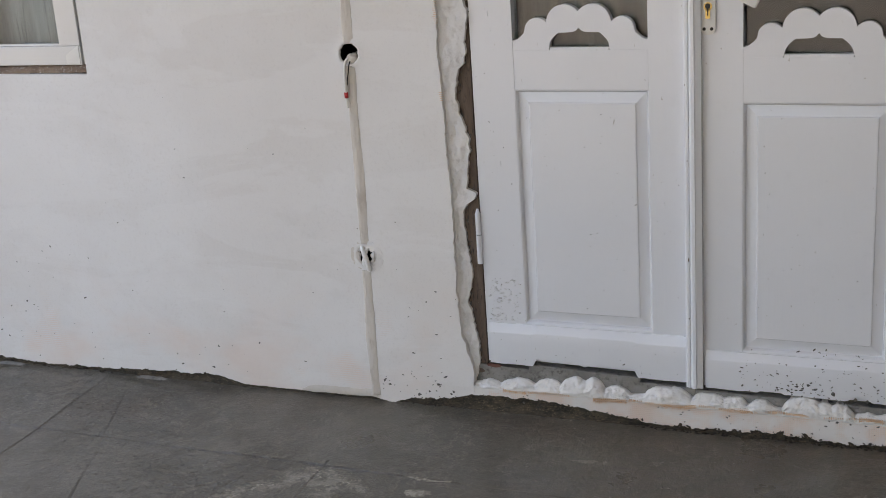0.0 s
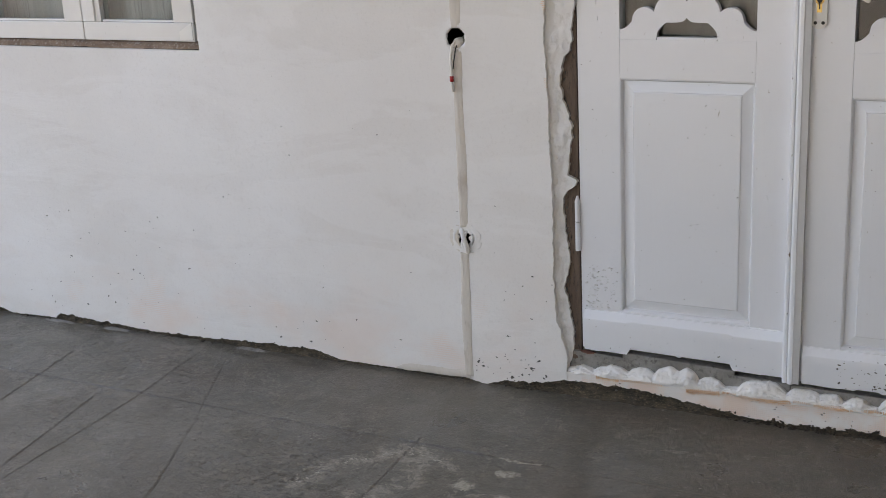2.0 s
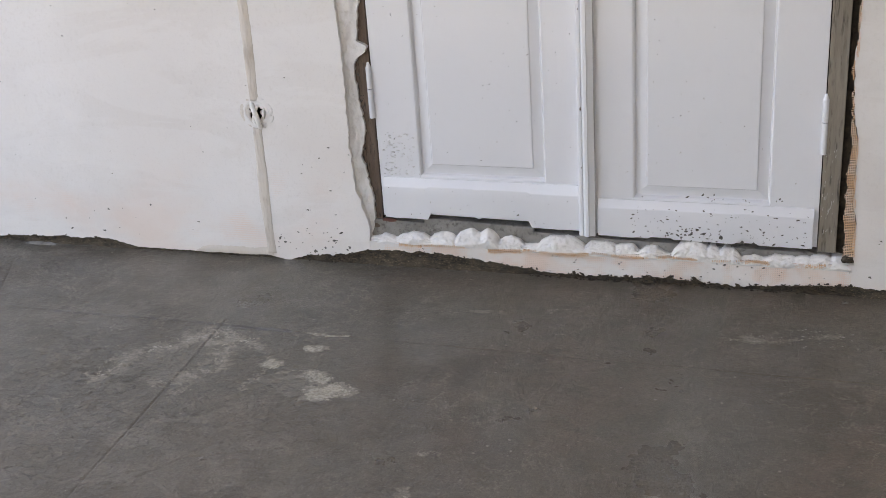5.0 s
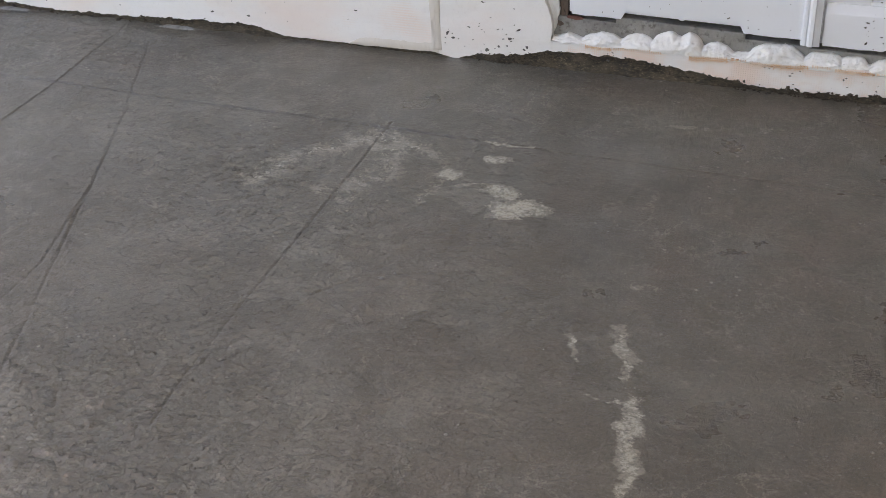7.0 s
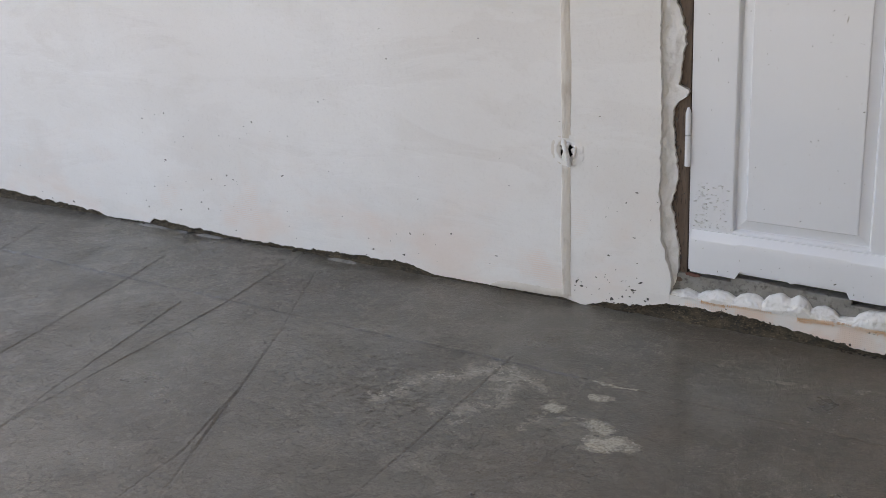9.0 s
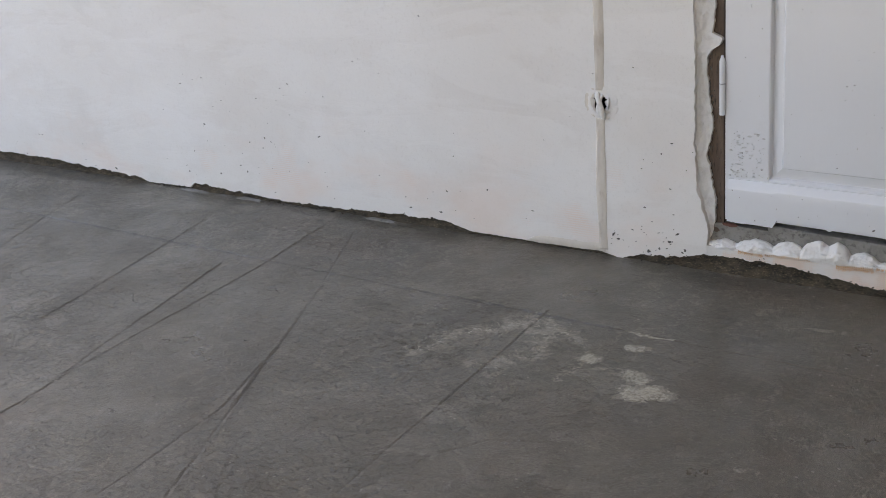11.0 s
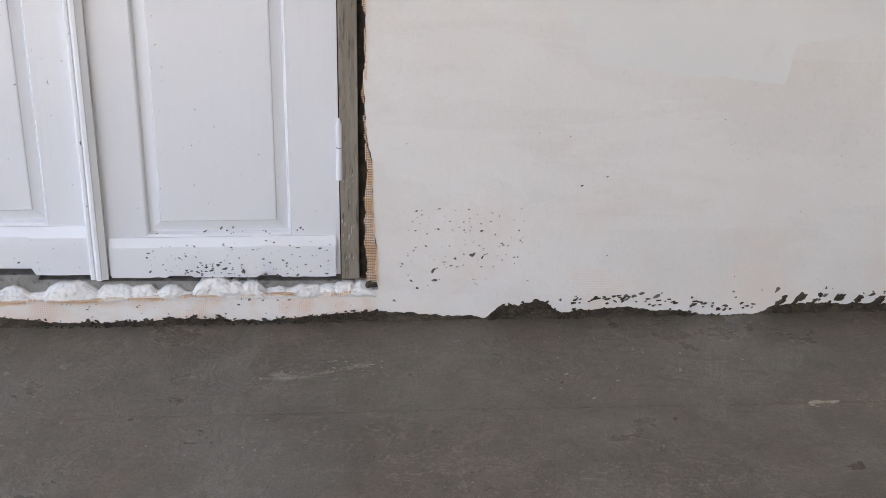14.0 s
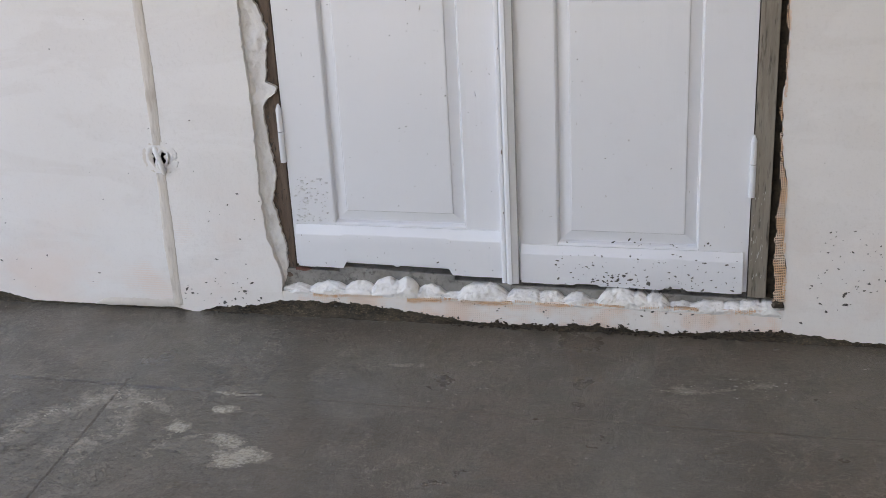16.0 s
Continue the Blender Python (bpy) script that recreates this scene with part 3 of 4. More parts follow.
# smoother skim coat over the upper part of the wall, past the door
SKIM = [(0.60, 0.70), (0.627, 0.643), (0.677, 0.556), (0.80, 0.545), (0.95, 0.530), (1.067, 0.517), (1.075, 0.60), (1.25, 0.62), (1.5, 0.60), (1.9, 0.62)]
xs = np.linspace(0.602, 1.9, 260)
U, V = np.meshgrid(xs, np.linspace(0, 1, 8), indexing="ij")
low = np.interp(U, *zip(*SKIM)) + 0.010 * cloudy(U, U * 0, 14, 201)
Z = low + (1.6 - low) * V**2
P = np.stack([U, np.full_like(U, WALL - 0.0003), Z], -1)
flats(sheet("skim_coat", P, SKIMMED, wall, "smooth greyish skim coat on the plaster", back=WALL + 0.002), 30)

# masonry foot that shows below the plaster
xs = np.arange(-4.4, 2.4, 0.0045)
X, V = np.meshgrid(xs, np.linspace(0, 1, 9), indexing="ij")
Z = -0.006 + V * (plaster_foot(X) + 0.016)
ledge = 0.012 * (1 - V) ** 2 + 0.007 * (cloudy(X, Z * 3, 45, 121) + 0.25) * np.sin(np.pi * np.clip(V, 0, 1)) ** 0.5
foot = sheet("masonry_foot", np.stack([X, CORE - 0.002 - ledge, Z], -1), CLUMP, wall, "dark mortar along the foot of the wall")

# thin pale fillet of mortar where the screed meets the masonry
xs = np.arange(-4.2, -1.3, 0.006)
gone = np.clip(0.1 + 2.2 * cloudy(xs, xs * 0, 5, 191), 0, 1) * np.clip((-1.32 - xs) / 0.1, 0, 1)
P = np.stack([np.stack([xs, np.full_like(xs, y) + 0.002 * cloudy(xs, xs * 0 + y, 45, 193), -0.001 + h * gone], -1) for y, h in ((2.611, 0.002), (2.614, 0.0045), (2.619, 0.0055), (2.626, 0.006))], 1)
sheet("mortar_fillet", P, MORTAR, wall, "thin broken mortar line at the foot of the wall")

# ---- unseen surroundings: roof and walls added to shape the light, ground, near-black room ----
# added roof shades the terrace; its left edge is placed to let light in
tagged(boxes("ceiling", [(-1.80, 2.6, -3.0, 7.2, 2.75, 2.95), (-7.0, -1.80, 2.62, 7.2, 2.75, 2.95)], PLASTER), "plain white roof slab added out of view to shade the terrace", "ceiling", kind="structure")
# added end wall, out of view, keeps light off the right side
tagged(boxes("wall_east", [(2.6, 2.8, 0.5, 7.2, -0.45, 2.75)], PLASTER), "plain white end wall added out of view to block light from the right", "wall", kind="structure")
# added wall, out of view, cuts the frontal light on the right part
tagged(boxes("wall_south", [(-0.2, 2.8, -3.2, -3.0, -0.45, 2.95), (2.6, 2.8, -3.0, 0.5, -0.45, 2.75)], PLASTER), "plain white wall added out of view to cut frontal light on the right", "wall", kind="structure")
tagged(boxes("ground", [(-70, 70, -70, 70, -0.55, -0.45)], GROUND), "pale paved yard in front of the terrace", "ground", kind="structure")
# room shell whose darkness is put into its colour
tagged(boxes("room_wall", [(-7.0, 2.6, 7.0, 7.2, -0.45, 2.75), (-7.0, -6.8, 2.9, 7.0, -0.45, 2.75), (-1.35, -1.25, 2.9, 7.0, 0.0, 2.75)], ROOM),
       "inner walls of the house, coloured near-black to make the room dim", "wall", kind="structure")
tagged(boxes("room_floor", [(-6.8, 2.6, 2.9, 7.0, -0.45, 0.0)], ROOM), "indoor floor coloured near-black to make the room dim", "floor", kind="structure")


# ---- door ----
def thing(name, label, category, group="", kind=""):
    return tagged(new(name), label, category, group, kind)


def slanted(x0, x1, y0, y1, zl, zr, tl, tr, bevel=0.0009):
    """A board whose lower and upper edges slope from the one side to the other."""
    bm = box(0, 1, y0, y1, 0, 1)
    for v in bm.verts:
        lo, hi = zl + (zr - zl) * v.co.x, tl + (tr - tl) * v.co.x
        v.co = Vector((x0 + (x1 - x0) * v.co.x, v.co.y, lo + (hi - lo) * v.co.z))
    bmesh.ops.bevel(bm, geom=list(bm.edges), offset=bevel, segments=2, affect="EDGES", profile=0.6)
    return bm


def raised_panel(x0, x1, z0, z1):
    """Moulded edge, sloping border and flat raised field of a panel, as one mesh."""
    loops = [(0.0, 0.0), (0.0022, 0.0012), (0.0042, 0.0062), (0.0050, 0.0098), (0.0062, 0.0112), (0.0280, 0.0062), (0.0295, 0.0036), (0.0312, 0.0030), (0.034, 0.0030)]
    verts, faces = [], []
    for inset, deep in loops:
        for x, z in ((x0 + inset, z0 + inset), (x1 - inset, z0 + inset), (x1 - inset, z1 - inset), (x0 + inset, z1 - inset)):
            verts.append((x, DOOR + deep, z))
    for k in range(len(loops) - 1):
        for c in range(4):
            d = (c + 1) % 4
            faces.append((4 * k + c, 4 * k + d, 4 * k + 4 + d, 4 * k + 4 + c))
    n = 4 * (len(loops) - 1)
    faces.append((n, n + 1, n + 2, n + 3))
    return verts, faces


def fretwork(xc, z0, half, y0, y1):
    """The scalloped board under the glass, with a cut-out in its middle."""
    xs = np.linspace(-half, half, 121)
    d = np.abs(xs)

    def lobe(c, r, h):
        return h + np.sqrt(np.maximum(r * r - (d - c) ** 2, 0)) - np.where(np.abs(d - c) > r, 1, 0)

    top = np.maximum.reduce([lobe(0.031, 0.039, 0.057), lobe(0.092, 0.027, 0.042), 0.022 + 0.020 * np.clip((0.143 - d) / 0.026, 0, 1) ** 1.6])
    cut = np.where(d < 0.066, 0.006 + 0.031 * np.clip((0.066 - d) / 0.022, 0, 1) ** 0.5 + 0.011 * np.exp(-d / 0.006), 0.0)
    bm = bmesh.new()
    for lo, hi, keep in ((cut, top, d < 2), (np.zeros_like(d) - 0.002, np.full_like(d, 0.006), d < 0.066)):
        for k in range(len(xs) - 1):
            if not (keep[k] and keep[k + 1]):
                continue
            vs = [bm.verts.new((xc + xs[q], y, z0 + h)) for y in (y0, y1) for q, h in ((k, lo[k]), (k + 1, lo[k + 1]), (k + 1, hi[k + 1]), (k, hi[k]))]
            for f in ((0, 1, 2, 3), (7, 6, 5, 4), (0, 4, 5, 1), (2, 6, 7, 3)):
                bm.faces.new([vs[q] for q in f])
    bmesh.ops.remove_doubles(bm, verts=bm.verts, dist=0.0002)
    bmesh.ops.recalc_face_normals(bm, faces=bm.faces)
    return bm


def hinge(parent, x, z0, z1):
    zm = z0 + (z1 - z0) * 0.53
    h = part("hinge", rod((x, DOOR - 0.004, z0), (x, DOOR - 0.004, zm - 0.001), 0.0068), DOOR_PAINT, parent, "painted lift-off hinge", True)
    part("hinge_pin", rod((x, DOOR - 0.004, zm + 0.001), (x, DOOR - 0.004, z1 - 0.012), 0.0066), DOOR_PAINT, h, smooth=True)
    part("hinge_cap", rod((x, DOOR - 0.004, z1 - 0.012), (x, DOOR - 0.004, z1), 0.0064, taper=0.35), DOOR_PAINT, h, smooth=True)
    for o in (h, *h.children):
        flats(o, 50)


def door_leaf(label, x0, x1, px0, px1, pz0, pz1, rail, bottom, kick, notch, glass_label, under=-0.002):
    """One leaf: stiles, rails, raised panel, fretwork, glass. bottom: height of the lower edge at both sides."""
    leaf = thing("door_leaf", label, "door", group="double door", kind="structure")
    y0, y1 = DOOR, DOOR + 0.042
    top = 2.08
    b0, b1 = bottom
    foot = lambda x: b0 + (b1 - b0) * (x - x0) / (x1 - x0)
    part("stile", slanted(x0, px0, y0, y1, foot(x0), foot(px0), top, top), DOOR_PAINT, leaf)
    part("stile", slanted(px1, x1, y0, y1, foot(px1), foot(x1), top, top), DOOR_PAINT, leaf)
    part("bottom_rail", slanted(px0 + 0.0002, px1 - 0.0002, y0 + 0.0005, y1, foot(px0) + under, foot(px1) + under, pz0, pz0), DOOR_PAINT, leaf)
    part("middle_rail", box(px0 + 0.0002, px1 - 0.0002, y0 + 0.0004, y1, pz1, rail, 0.0008), DOOR_PAINT, leaf)
    part("top_rail", box(px0, px1, y0 + 0.0005, y1, 1.98, top, 0.002), DOOR_PAINT, leaf)
    panel = raw("panel", *raised_panel(px0, px1, pz0, pz1), DOOR_PAINT, leaf, smooth=False)
    part("panel_back", box(px0, px1, y0 + 0.024, y1 - 0.004, pz0, pz1), DOOR_PAINT, leaf)
    # weather board across the foot of the leaf, worn below
    xs = np.linspace(kick[0], kick[1], 180)
    lo = foot(xs) + 0.0015 * cloudy(xs, xs * 0, 30, int(abs(x0) * 100))
    for a, b, up in notch:
        lo = lo + up * np.clip((xs - a) / 0.010, 0, 1) * np.clip((b - xs) / 0.010, 0, 1) - up * 0.35 * np.exp(-(((xs - (a + b) / 2) / 0.009) ** 2)) * (up > 0.015)
    hi = np.full_like(xs, pz0 - 0.004)
    P = np.stack([np.stack([xs, np.full_like(xs, y), lo + (hi - lo) * f], -1) for f, y in
                  ((0, y0 - 0.011), (0.5, y0 - 0.012), (0.78, y0 - 0.012), (0.80, y0 - 0.0115), (0.97, y0 - 0.004), (1, y0 - 0.003))], 1)
    flats(sheet("weather_board", P, DOOR_PAINT, leaf, back=y0 + 0.001), 25)
    half = (px1 - px0) / 2
    flats(part("fretwork", fretwork((px0 + px1) / 2, rail, half, y0 + 0.001, y0 + 0.019), DOOR_PAINT, leaf, "scalloped board with a cut-out"), 30)
    pane = part("glass_pane", box(px0, px1, y0 + 0.024, y0 + 0.028, rail, 1.98), GLASS, leaf, glass_label)
    pane.visible_shadow = False
    return leaf


left_leaf = door_leaf("white gloss-painted panelled door leaf with glazed top, closed", -0.801, -0.317, -0.704, -0.410, 0.225, 0.765, 0.850,
                      (0.124, 0.115), (-0.793, -0.333), [(-0.690, -0.443, 0.018)], "clear glass over a drawn curtain", 0.009)
right_leaf = door_leaf("white panelled door leaf with lock, spattered with mortar", -0.299, 0.1755, -0.216, 0.076, 0.197, 0.739, 0.831,
                       (0.108, 0.104), (-0.293, 0.166), [(-0.182, -0.124, 0.006), (0.006, 0.054, 0.012)], "clear glass pane over the near-black room")
hinge(left_leaf, -0.806, 0.364, 0.494)
hinge(right_leaf, 0.1765, 0.316, 0.446)

# moulded cover strip where the leaves meet
prof = [(-0.334, 0.0), (-0.334, 0.016), (-0.330, 0.020), (-0.325, 0.020), (-0.3235, 0.0175), (-0.322, 0.021), (-0.317, 0.025), (-0.311, 0.025),
        (-0.3095, 0.022), (-0.308, 0.021), (-0.303, 0.019), (-0.298, 0.016), (-0.298, 0.0)]
P = np.stack([np.stack([np.array([(x, DOOR - d, z) for x, d in prof])], 0)[0] for z in (0.108, 0.112, 0.5, 1.0, 2.08)], 1)
flats(sheet("cover_strip", P, DOOR_PAINT, left_leaf, "fluted cover strip between the leaves"), 20)
part("cover_strip_end", box(-0.334, -0.298, DOOR - 0.015, DOOR, 0.106, 0.109), DOOR_PAINT, left_leaf)

# lock plate and lever
lock = part("lock_plate", box(-0.3005, -0.2695, DOOR - 0.0075, DOOR, 0.893, 1.12, 0.003), METAL, right_leaf, "white lacquered lock plate")
part("plate_end", rod((-0.285, DOOR, 0.894), (-0.285, DOOR - 0.0072, 0.894), 0.0155, 28), METAL, lock)
bm = rod((-0.285, DOOR - 0.0095, 0.936), (-0.285, DOOR - 0.004, 0.936), 0.0085, 24)
box(-0.2895, -0.2805, DOOR - 0.0095, DOOR - 0.004, 0.912, 0.936, bm=bm)
part("lock_cylinder", bm, BRASS, lock, "brass lock cylinder")
part("keyway", box(-0.2862, -0.2838, DOOR - 0.0101, DOOR - 0.006, 0.918, 0.934), BLACK, lock)
part("cylinder_rim", rod((-0.285, DOOR - 0.0099, 0.937), (-0.285, DOOR - 0.006, 0.937), 0.0055, 18), BLACK, lock)
for dx in (-0.0075, 0.0075):
    part("screw", rod((-0.285 + dx, DOOR - 0.0085, 0.891), (-0.285 + dx, DOOR - 0.004, 0.891), 0.0034, 14), BLACK, lock)
part("lever_neck", rod((-0.285, DOOR - 0.005, 1.0), (-0.285, DOOR - 0.045, 1.0), 0.009, 20), METAL, lock, smooth=True)
lever = box(-0.012, 0.118, -0.006, 0.006, -0.0115, 0.0115, 0.003)
lever.transform(Matrix.Translation((-0.285, DOOR - 0.046, 1.0)) @ Matrix.Rotation(radians(28), 4, "Y"))
part("lever_handle", lever, METAL, lock, "white door lever, tipped down")

# curtain behind the left glass
zz = np.linspace(0.80, 2.0, 3)
U, Z = np.meshgrid(np.linspace(-0.79, -0.33, 90), zz, indexing="ij")
cur = sheet("curtain", np.stack([U, 2.715 + 0.008 * np.sin(U * 95) + 0.004 * np.sin(U * 41), Z], -1), CURTAIN)
cur.modifiers.new("cloth", "SOLIDIFY").thickness = 0.002
tagged(cur, "grey-brown curtain drawn behind the door glass", "curtain")

# ---- door surround ----
post = part("door_post", box(0.1775, 0.2145, DOOR - 0.006, 2.80, 0.095, 2.10, 0.002), OLD_WOOD)
spatter("lime_streak", [(0.178 + 0.026 * random.Random(k).random(), 0.13 + 0.20 * random.Random(k + 50).random(), 0.004 + 0.005 * random.Random(k + 90).random(), 0.16, -0.25 + 0.3 * random.Random(k + 70).random()) for k in range(26)]
        + [(0.1945, 0.19, 0.016, 0.12, -0.22), (0.199, 0.205, 0.014, 0.12, -0.1)], y=DOOR - 0.0062, material=LIMESPOT, parent=post, label="pale streaks of lime", rise=0.0006, seed=31)
tagged(post, "bare weathered wooden door post with old mortar stains", "door post", kind="structure")
gap = boxes("joint_mortar", [(0.2145, 0.236, 2.658, 2.80, 0.06, 2.10)], MASONRY)
tagged(gap, "dark open joint beside the door post", "joint", kind="structure")
post2 = part("door_post", box(-0.858, -0.8045, DOOR + 0.002, 2.80, 0.085, 2.10, 0.002), DARK_WOOD)
tagged(post2, "bare brown wooden door post half covered with plaster", "door post", kind="structure")
head = part("door_head", box(-0.858, 0.236, DOOR - 0.004, 2.80, 2.10, 2.14), OLD_WOOD)
tagged(head, "bare wooden head of the door frame", "door frame", kind="structure")
sill = part("door_sill", slanted(-0.858, -0.317, 2.640, 2.80, 0.050, 0.050, 0.115, 0.100, 0.003), MORTAR)
part("sill_end", slanted(-0.317, 0.1775, 2.641, 2.80, 0.050, 0.050, 0.097, 0.091, 0.003), MORTAR, sill)
part("sill_lip", slanted(-0.702, -0.44, 2.6395, 2.70, 0.09, 0.09, 0.124, 0.114, 0.004), MORTAR, sill)
tagged(sill, "raw grey concrete sill under the door leaves", "sill", kind="structure")

# plaster daubed over the left post
INNER = [(0.07, -0.826), (0.131, -0.816), (0.187, -0.820), (0.269, -0.836), (0.325, -0.822), (0.42, -0.831), (0.486, -0.834), (0.506, -0.826),
         (0.519, -0.806), (0.533, -0.802), (0.543, -0.823), (0.605, -0.815), (0.656, -0.811), (0.732, -0.834), (0.807, -0.826), (0.825, -0.812),
         (0.928, -0.799), (1.0, -0.812), (2.1, -0.81)]
zz = np.concatenate([np.arange(0.066, 1.10, 0.004), np.arange(1.12, 2.1, 0.04)])
U, Z = np.meshgrid(np.linspace(0, 1, 18), zz, indexing="ij")
a, b = side(Z, SIDE_L, 81) - 0.014, side(Z, INNER, 131) - 0.005 + 0.005 * cloudy(Z, np.zeros_like(Z), 48, 133)
X = a + np.maximum(b - a, 0.004) * U
Y = 2.632 - 0.010 * np.sin(np.pi * U) * cloudy(X * 2, Z * 0.8, 30, 135) - 0.007 * cloudy(X * 1.5, Z, 12, 137) + 0.004 * U
Y = np.minimum(np.clip(Y, 2.6225, 2.643), 2.6325 + np.maximum(0, X + 0.8585) * 0.8)
daub = flats(sheet("daub", np.stack([X, Y, Z], -1), DAUB, wall, "ragged smear of fresh plaster beside the door", back=DOOR + 0.003), 40)

# orange lath sticking out along the right edge of the opening and above the threshold
rnd = random.Random(7)
bm = bmesh.new()
PITCH, REACH = 0.0036, [(0.09, 0.024, 0.006), (0.16, 0.022, 0.003), (0.22, 0.021, 0.005), (0.30, 0.019, 0.001), (0.36, 0.012, 0.001), (0.42, 0.007, 0.0), (0.52, 0.004, 0.0), (0.60, 0.005, 0.0), (0.68, 0.005, 0.0), (0.76, 0.002, 0.0)]
for k in range(int((0.76 - 0.098) / PITCH)):
    z = 0.098 + PITCH * k
    e = float(side(np.array([z]), SIDE_R, 85)[0])
    inner, outer = (float(np.interp(z, [r[0] for r in REACH], [r[q] for r in REACH])) for q in (1, 2))
    inner += -0.003 + 0.003 * float(value_noise(np.array([z]), np.array([0.0]), 40, 145)[0])
    outer += 0.004 * float(value_noise(np.array([z]), np.array([2.0]), 22, 147)[0])
    if inner < 0.001:
        continue
    dip = 0.0006 * math.sin(z * 300)
    box(e - inner, e + max(outer, 0.001), WALL - 0.0022 + dip, WALL - 0.0008 + dip, z, z + 0.0014, bm=bm)
    for q in range(-8, 4):
        x = 0.2385 + PITCH * q
        if e - inner - 0.001 < x < e + outer:
            box(x, x + 0.0012, WALL - 0.0018 + dip, WALL - 0.0007 + dip, z, z + PITCH, bm=bm)
for z0, n in ((0.745, 5), (0.915, 12)):
    for k in range(n):
        e = float(side(np.array([z0 + 0.0046 * k]), SIDE_L, 81)[0])
        box(e - 0.004, e + 0.002 + 0.003 * rnd.random(), WALL - 0.0012, WALL - 0.0002, z0 + 0.0046 * k, z0 + 0.0046 * k + 0.001, bm=bm)
tagged(part("lath_fringe", bm, NET, wall, "torn orange glass-fibre mesh fringe"), kind="stuff")
bm = bmesh.new()
BARED = ((-0.76, -0.705, 0.006), (-0.70, -0.60, 0.003), (-0.545, -0.470, 0.010), (-0.462, -0.43, 0.004), (-0.425, -0.312, 0.009), (-0.305, -0.272, 0.003), (-0.262, -0.19, 0.006),
         (-0.185, -0.125, 0.004), (-0.118, -0.075, 0.005), (-0.04, 0.02, 0.003), (0.03, 0.078, 0.007), (0.155, 0.195, 0.008))
for x0, x1, deep in BARED:
    x = x0
    while x < x1:
        zt = 0.064 + 0.012 * min(max((x + 0.6) / 0.9, 0), 1) + 0.002 * math.sin(37 * x)
        d = deep * (0.7 + 0.5 * rnd.random())
        box(x, x + 0.0016, WALL - 0.0024, WALL + 0.004, zt - d, zt + 0.0015 * rnd.random(), bm=bm)
        if d > 0.004:
            for q in (0.3, 0.75):
                box(x + 0.0016, x + 0.0046, WALL - 0.0020, WALL + 0.003, zt - q * d, zt - q * d + 0.0011, bm=bm)
        x += 0.0046
tagged(part("lath_fringe", bm, NET, wall, "orange mesh edge showing along the threshold"), kind="stuff")


# white filler squeezed out along the threshold, lap over lap
LAPS = ((-0.795, 0.030, 0.012), (-0.728, 0.044, 0.021), (-0.655, 0.033, 0.026), (-0.588, 0.040, 0.036), (-0.545, 0.026, 0.041), (-0.494, 0.032, 0.025),
        (-0.452, 0.018, 0.008), (-0.376, 0.055, 0.034), (-0.285, 0.042, 0.025), (-0.230, 0.029, 0.024), (-0.173, 0.030, 0.021), (-0.083, 0.046, 0.038),
        (-0.045, 0.024, 0.030), (-0.008, 0.030, 0.027), (0.045, 0.030, 0.013), (0.104, 0.044, 0.018), (0.150, 0.026, 0.018), (0.186, 0.030, 0.024), (0.222, 0.026, 0.022))
xs = np.arange(-0.832, 0.250, 0.003)
crest, swirl = np.zeros_like(xs), np.zeros_like(xs)
for k, (xc, w, h) in enumerate(LAPS):
    dome = h * np.sqrt(np.clip(1 - ((xs - xc) / w) ** 2, 0, 1))
    swirl = np.where(dome > crest, (xs - xc) / w * (1.5 if k % 2 else 0.8) + 0.6 * k, swirl)
    crest = np.maximum(crest, dome)
crest = np.maximum(crest, 0.008 + 0.004 * cloudy(xs, xs * 0, 25, 149)) + 0.004 * cloudy(xs, xs * 0, 55, 151)
lanes = []
for v in np.linspace(0, 1, 26):
    up = min(v / 0.8, 1.0)
    bulge = 0.012 * np.sin(np.pi * min(v / 0.85, 1)) ** 0.7 * (0.55 + 12 * crest)
    ridge = (0.0008 * np.sin(11 * (up * 0.6 + 1.1 * np.abs(swirl % 2 - 1)) + 7 * cloudy(xs, xs * 0 + up * 0.06, 22, 153)) + 0.0022 * np.abs(cloudy(xs, xs * 0 + up * 0.05, 70, 159))) * np.sin(np.pi * v)
    lump_y = 0.007 * cloudy(xs, xs * 0 + up * 0.06, 34, 155)
    back_y = 0.03 * max(0, (v - 0.8) / 0.2)
    lanes.append(np.stack([xs + 0.004 * cloudy(xs, xs * 0 + up, 20, 157), 2.6245 - bulge - ridge - lump_y * np.sin(np.pi * v) + 0.012 * up + back_y,
                           0.058 + (0.010 + crest) * up - 0.004 * max(0, (v - 0.8) / 0.2)], -1))
filler = sheet("threshold_filler", np.stack(lanes, 1), FOAM)
tagged(filler, "lumpy white filler squeezed along the threshold under the door", "filler", kind="structure")

# ---- window ----
window = thing("window_1", "old white two-casement window in a raw opening", "window", kind="structure")
yw = 2.650
part("window_frame", box(WIN[1] - 0.026, WIN[1] - 0.004, yw, 2.73, 0.826, WIN[3], 0.002), FRAME_PAINT, window)
part("window_frame", box(WIN[0] + 0.004, WIN[0] + 0.026, yw, 2.73, 0.826, WIN[3], 0.002), FRAME_PAINT, window)
part("window_frame", box(WIN[0] + 0.026, WIN[1] - 0.026, yw + 0.012, 2.73, 0.812, 0.826, 0.002), BRICKY, window, "rotten bare wood under the casements")
part("window_frame", box(WIN[0] + 0.026, WIN[1] - 0.026, yw, 2.73, WIN[3] - 0.03, WIN[3], 0.002), FRAME_PAINT, window)
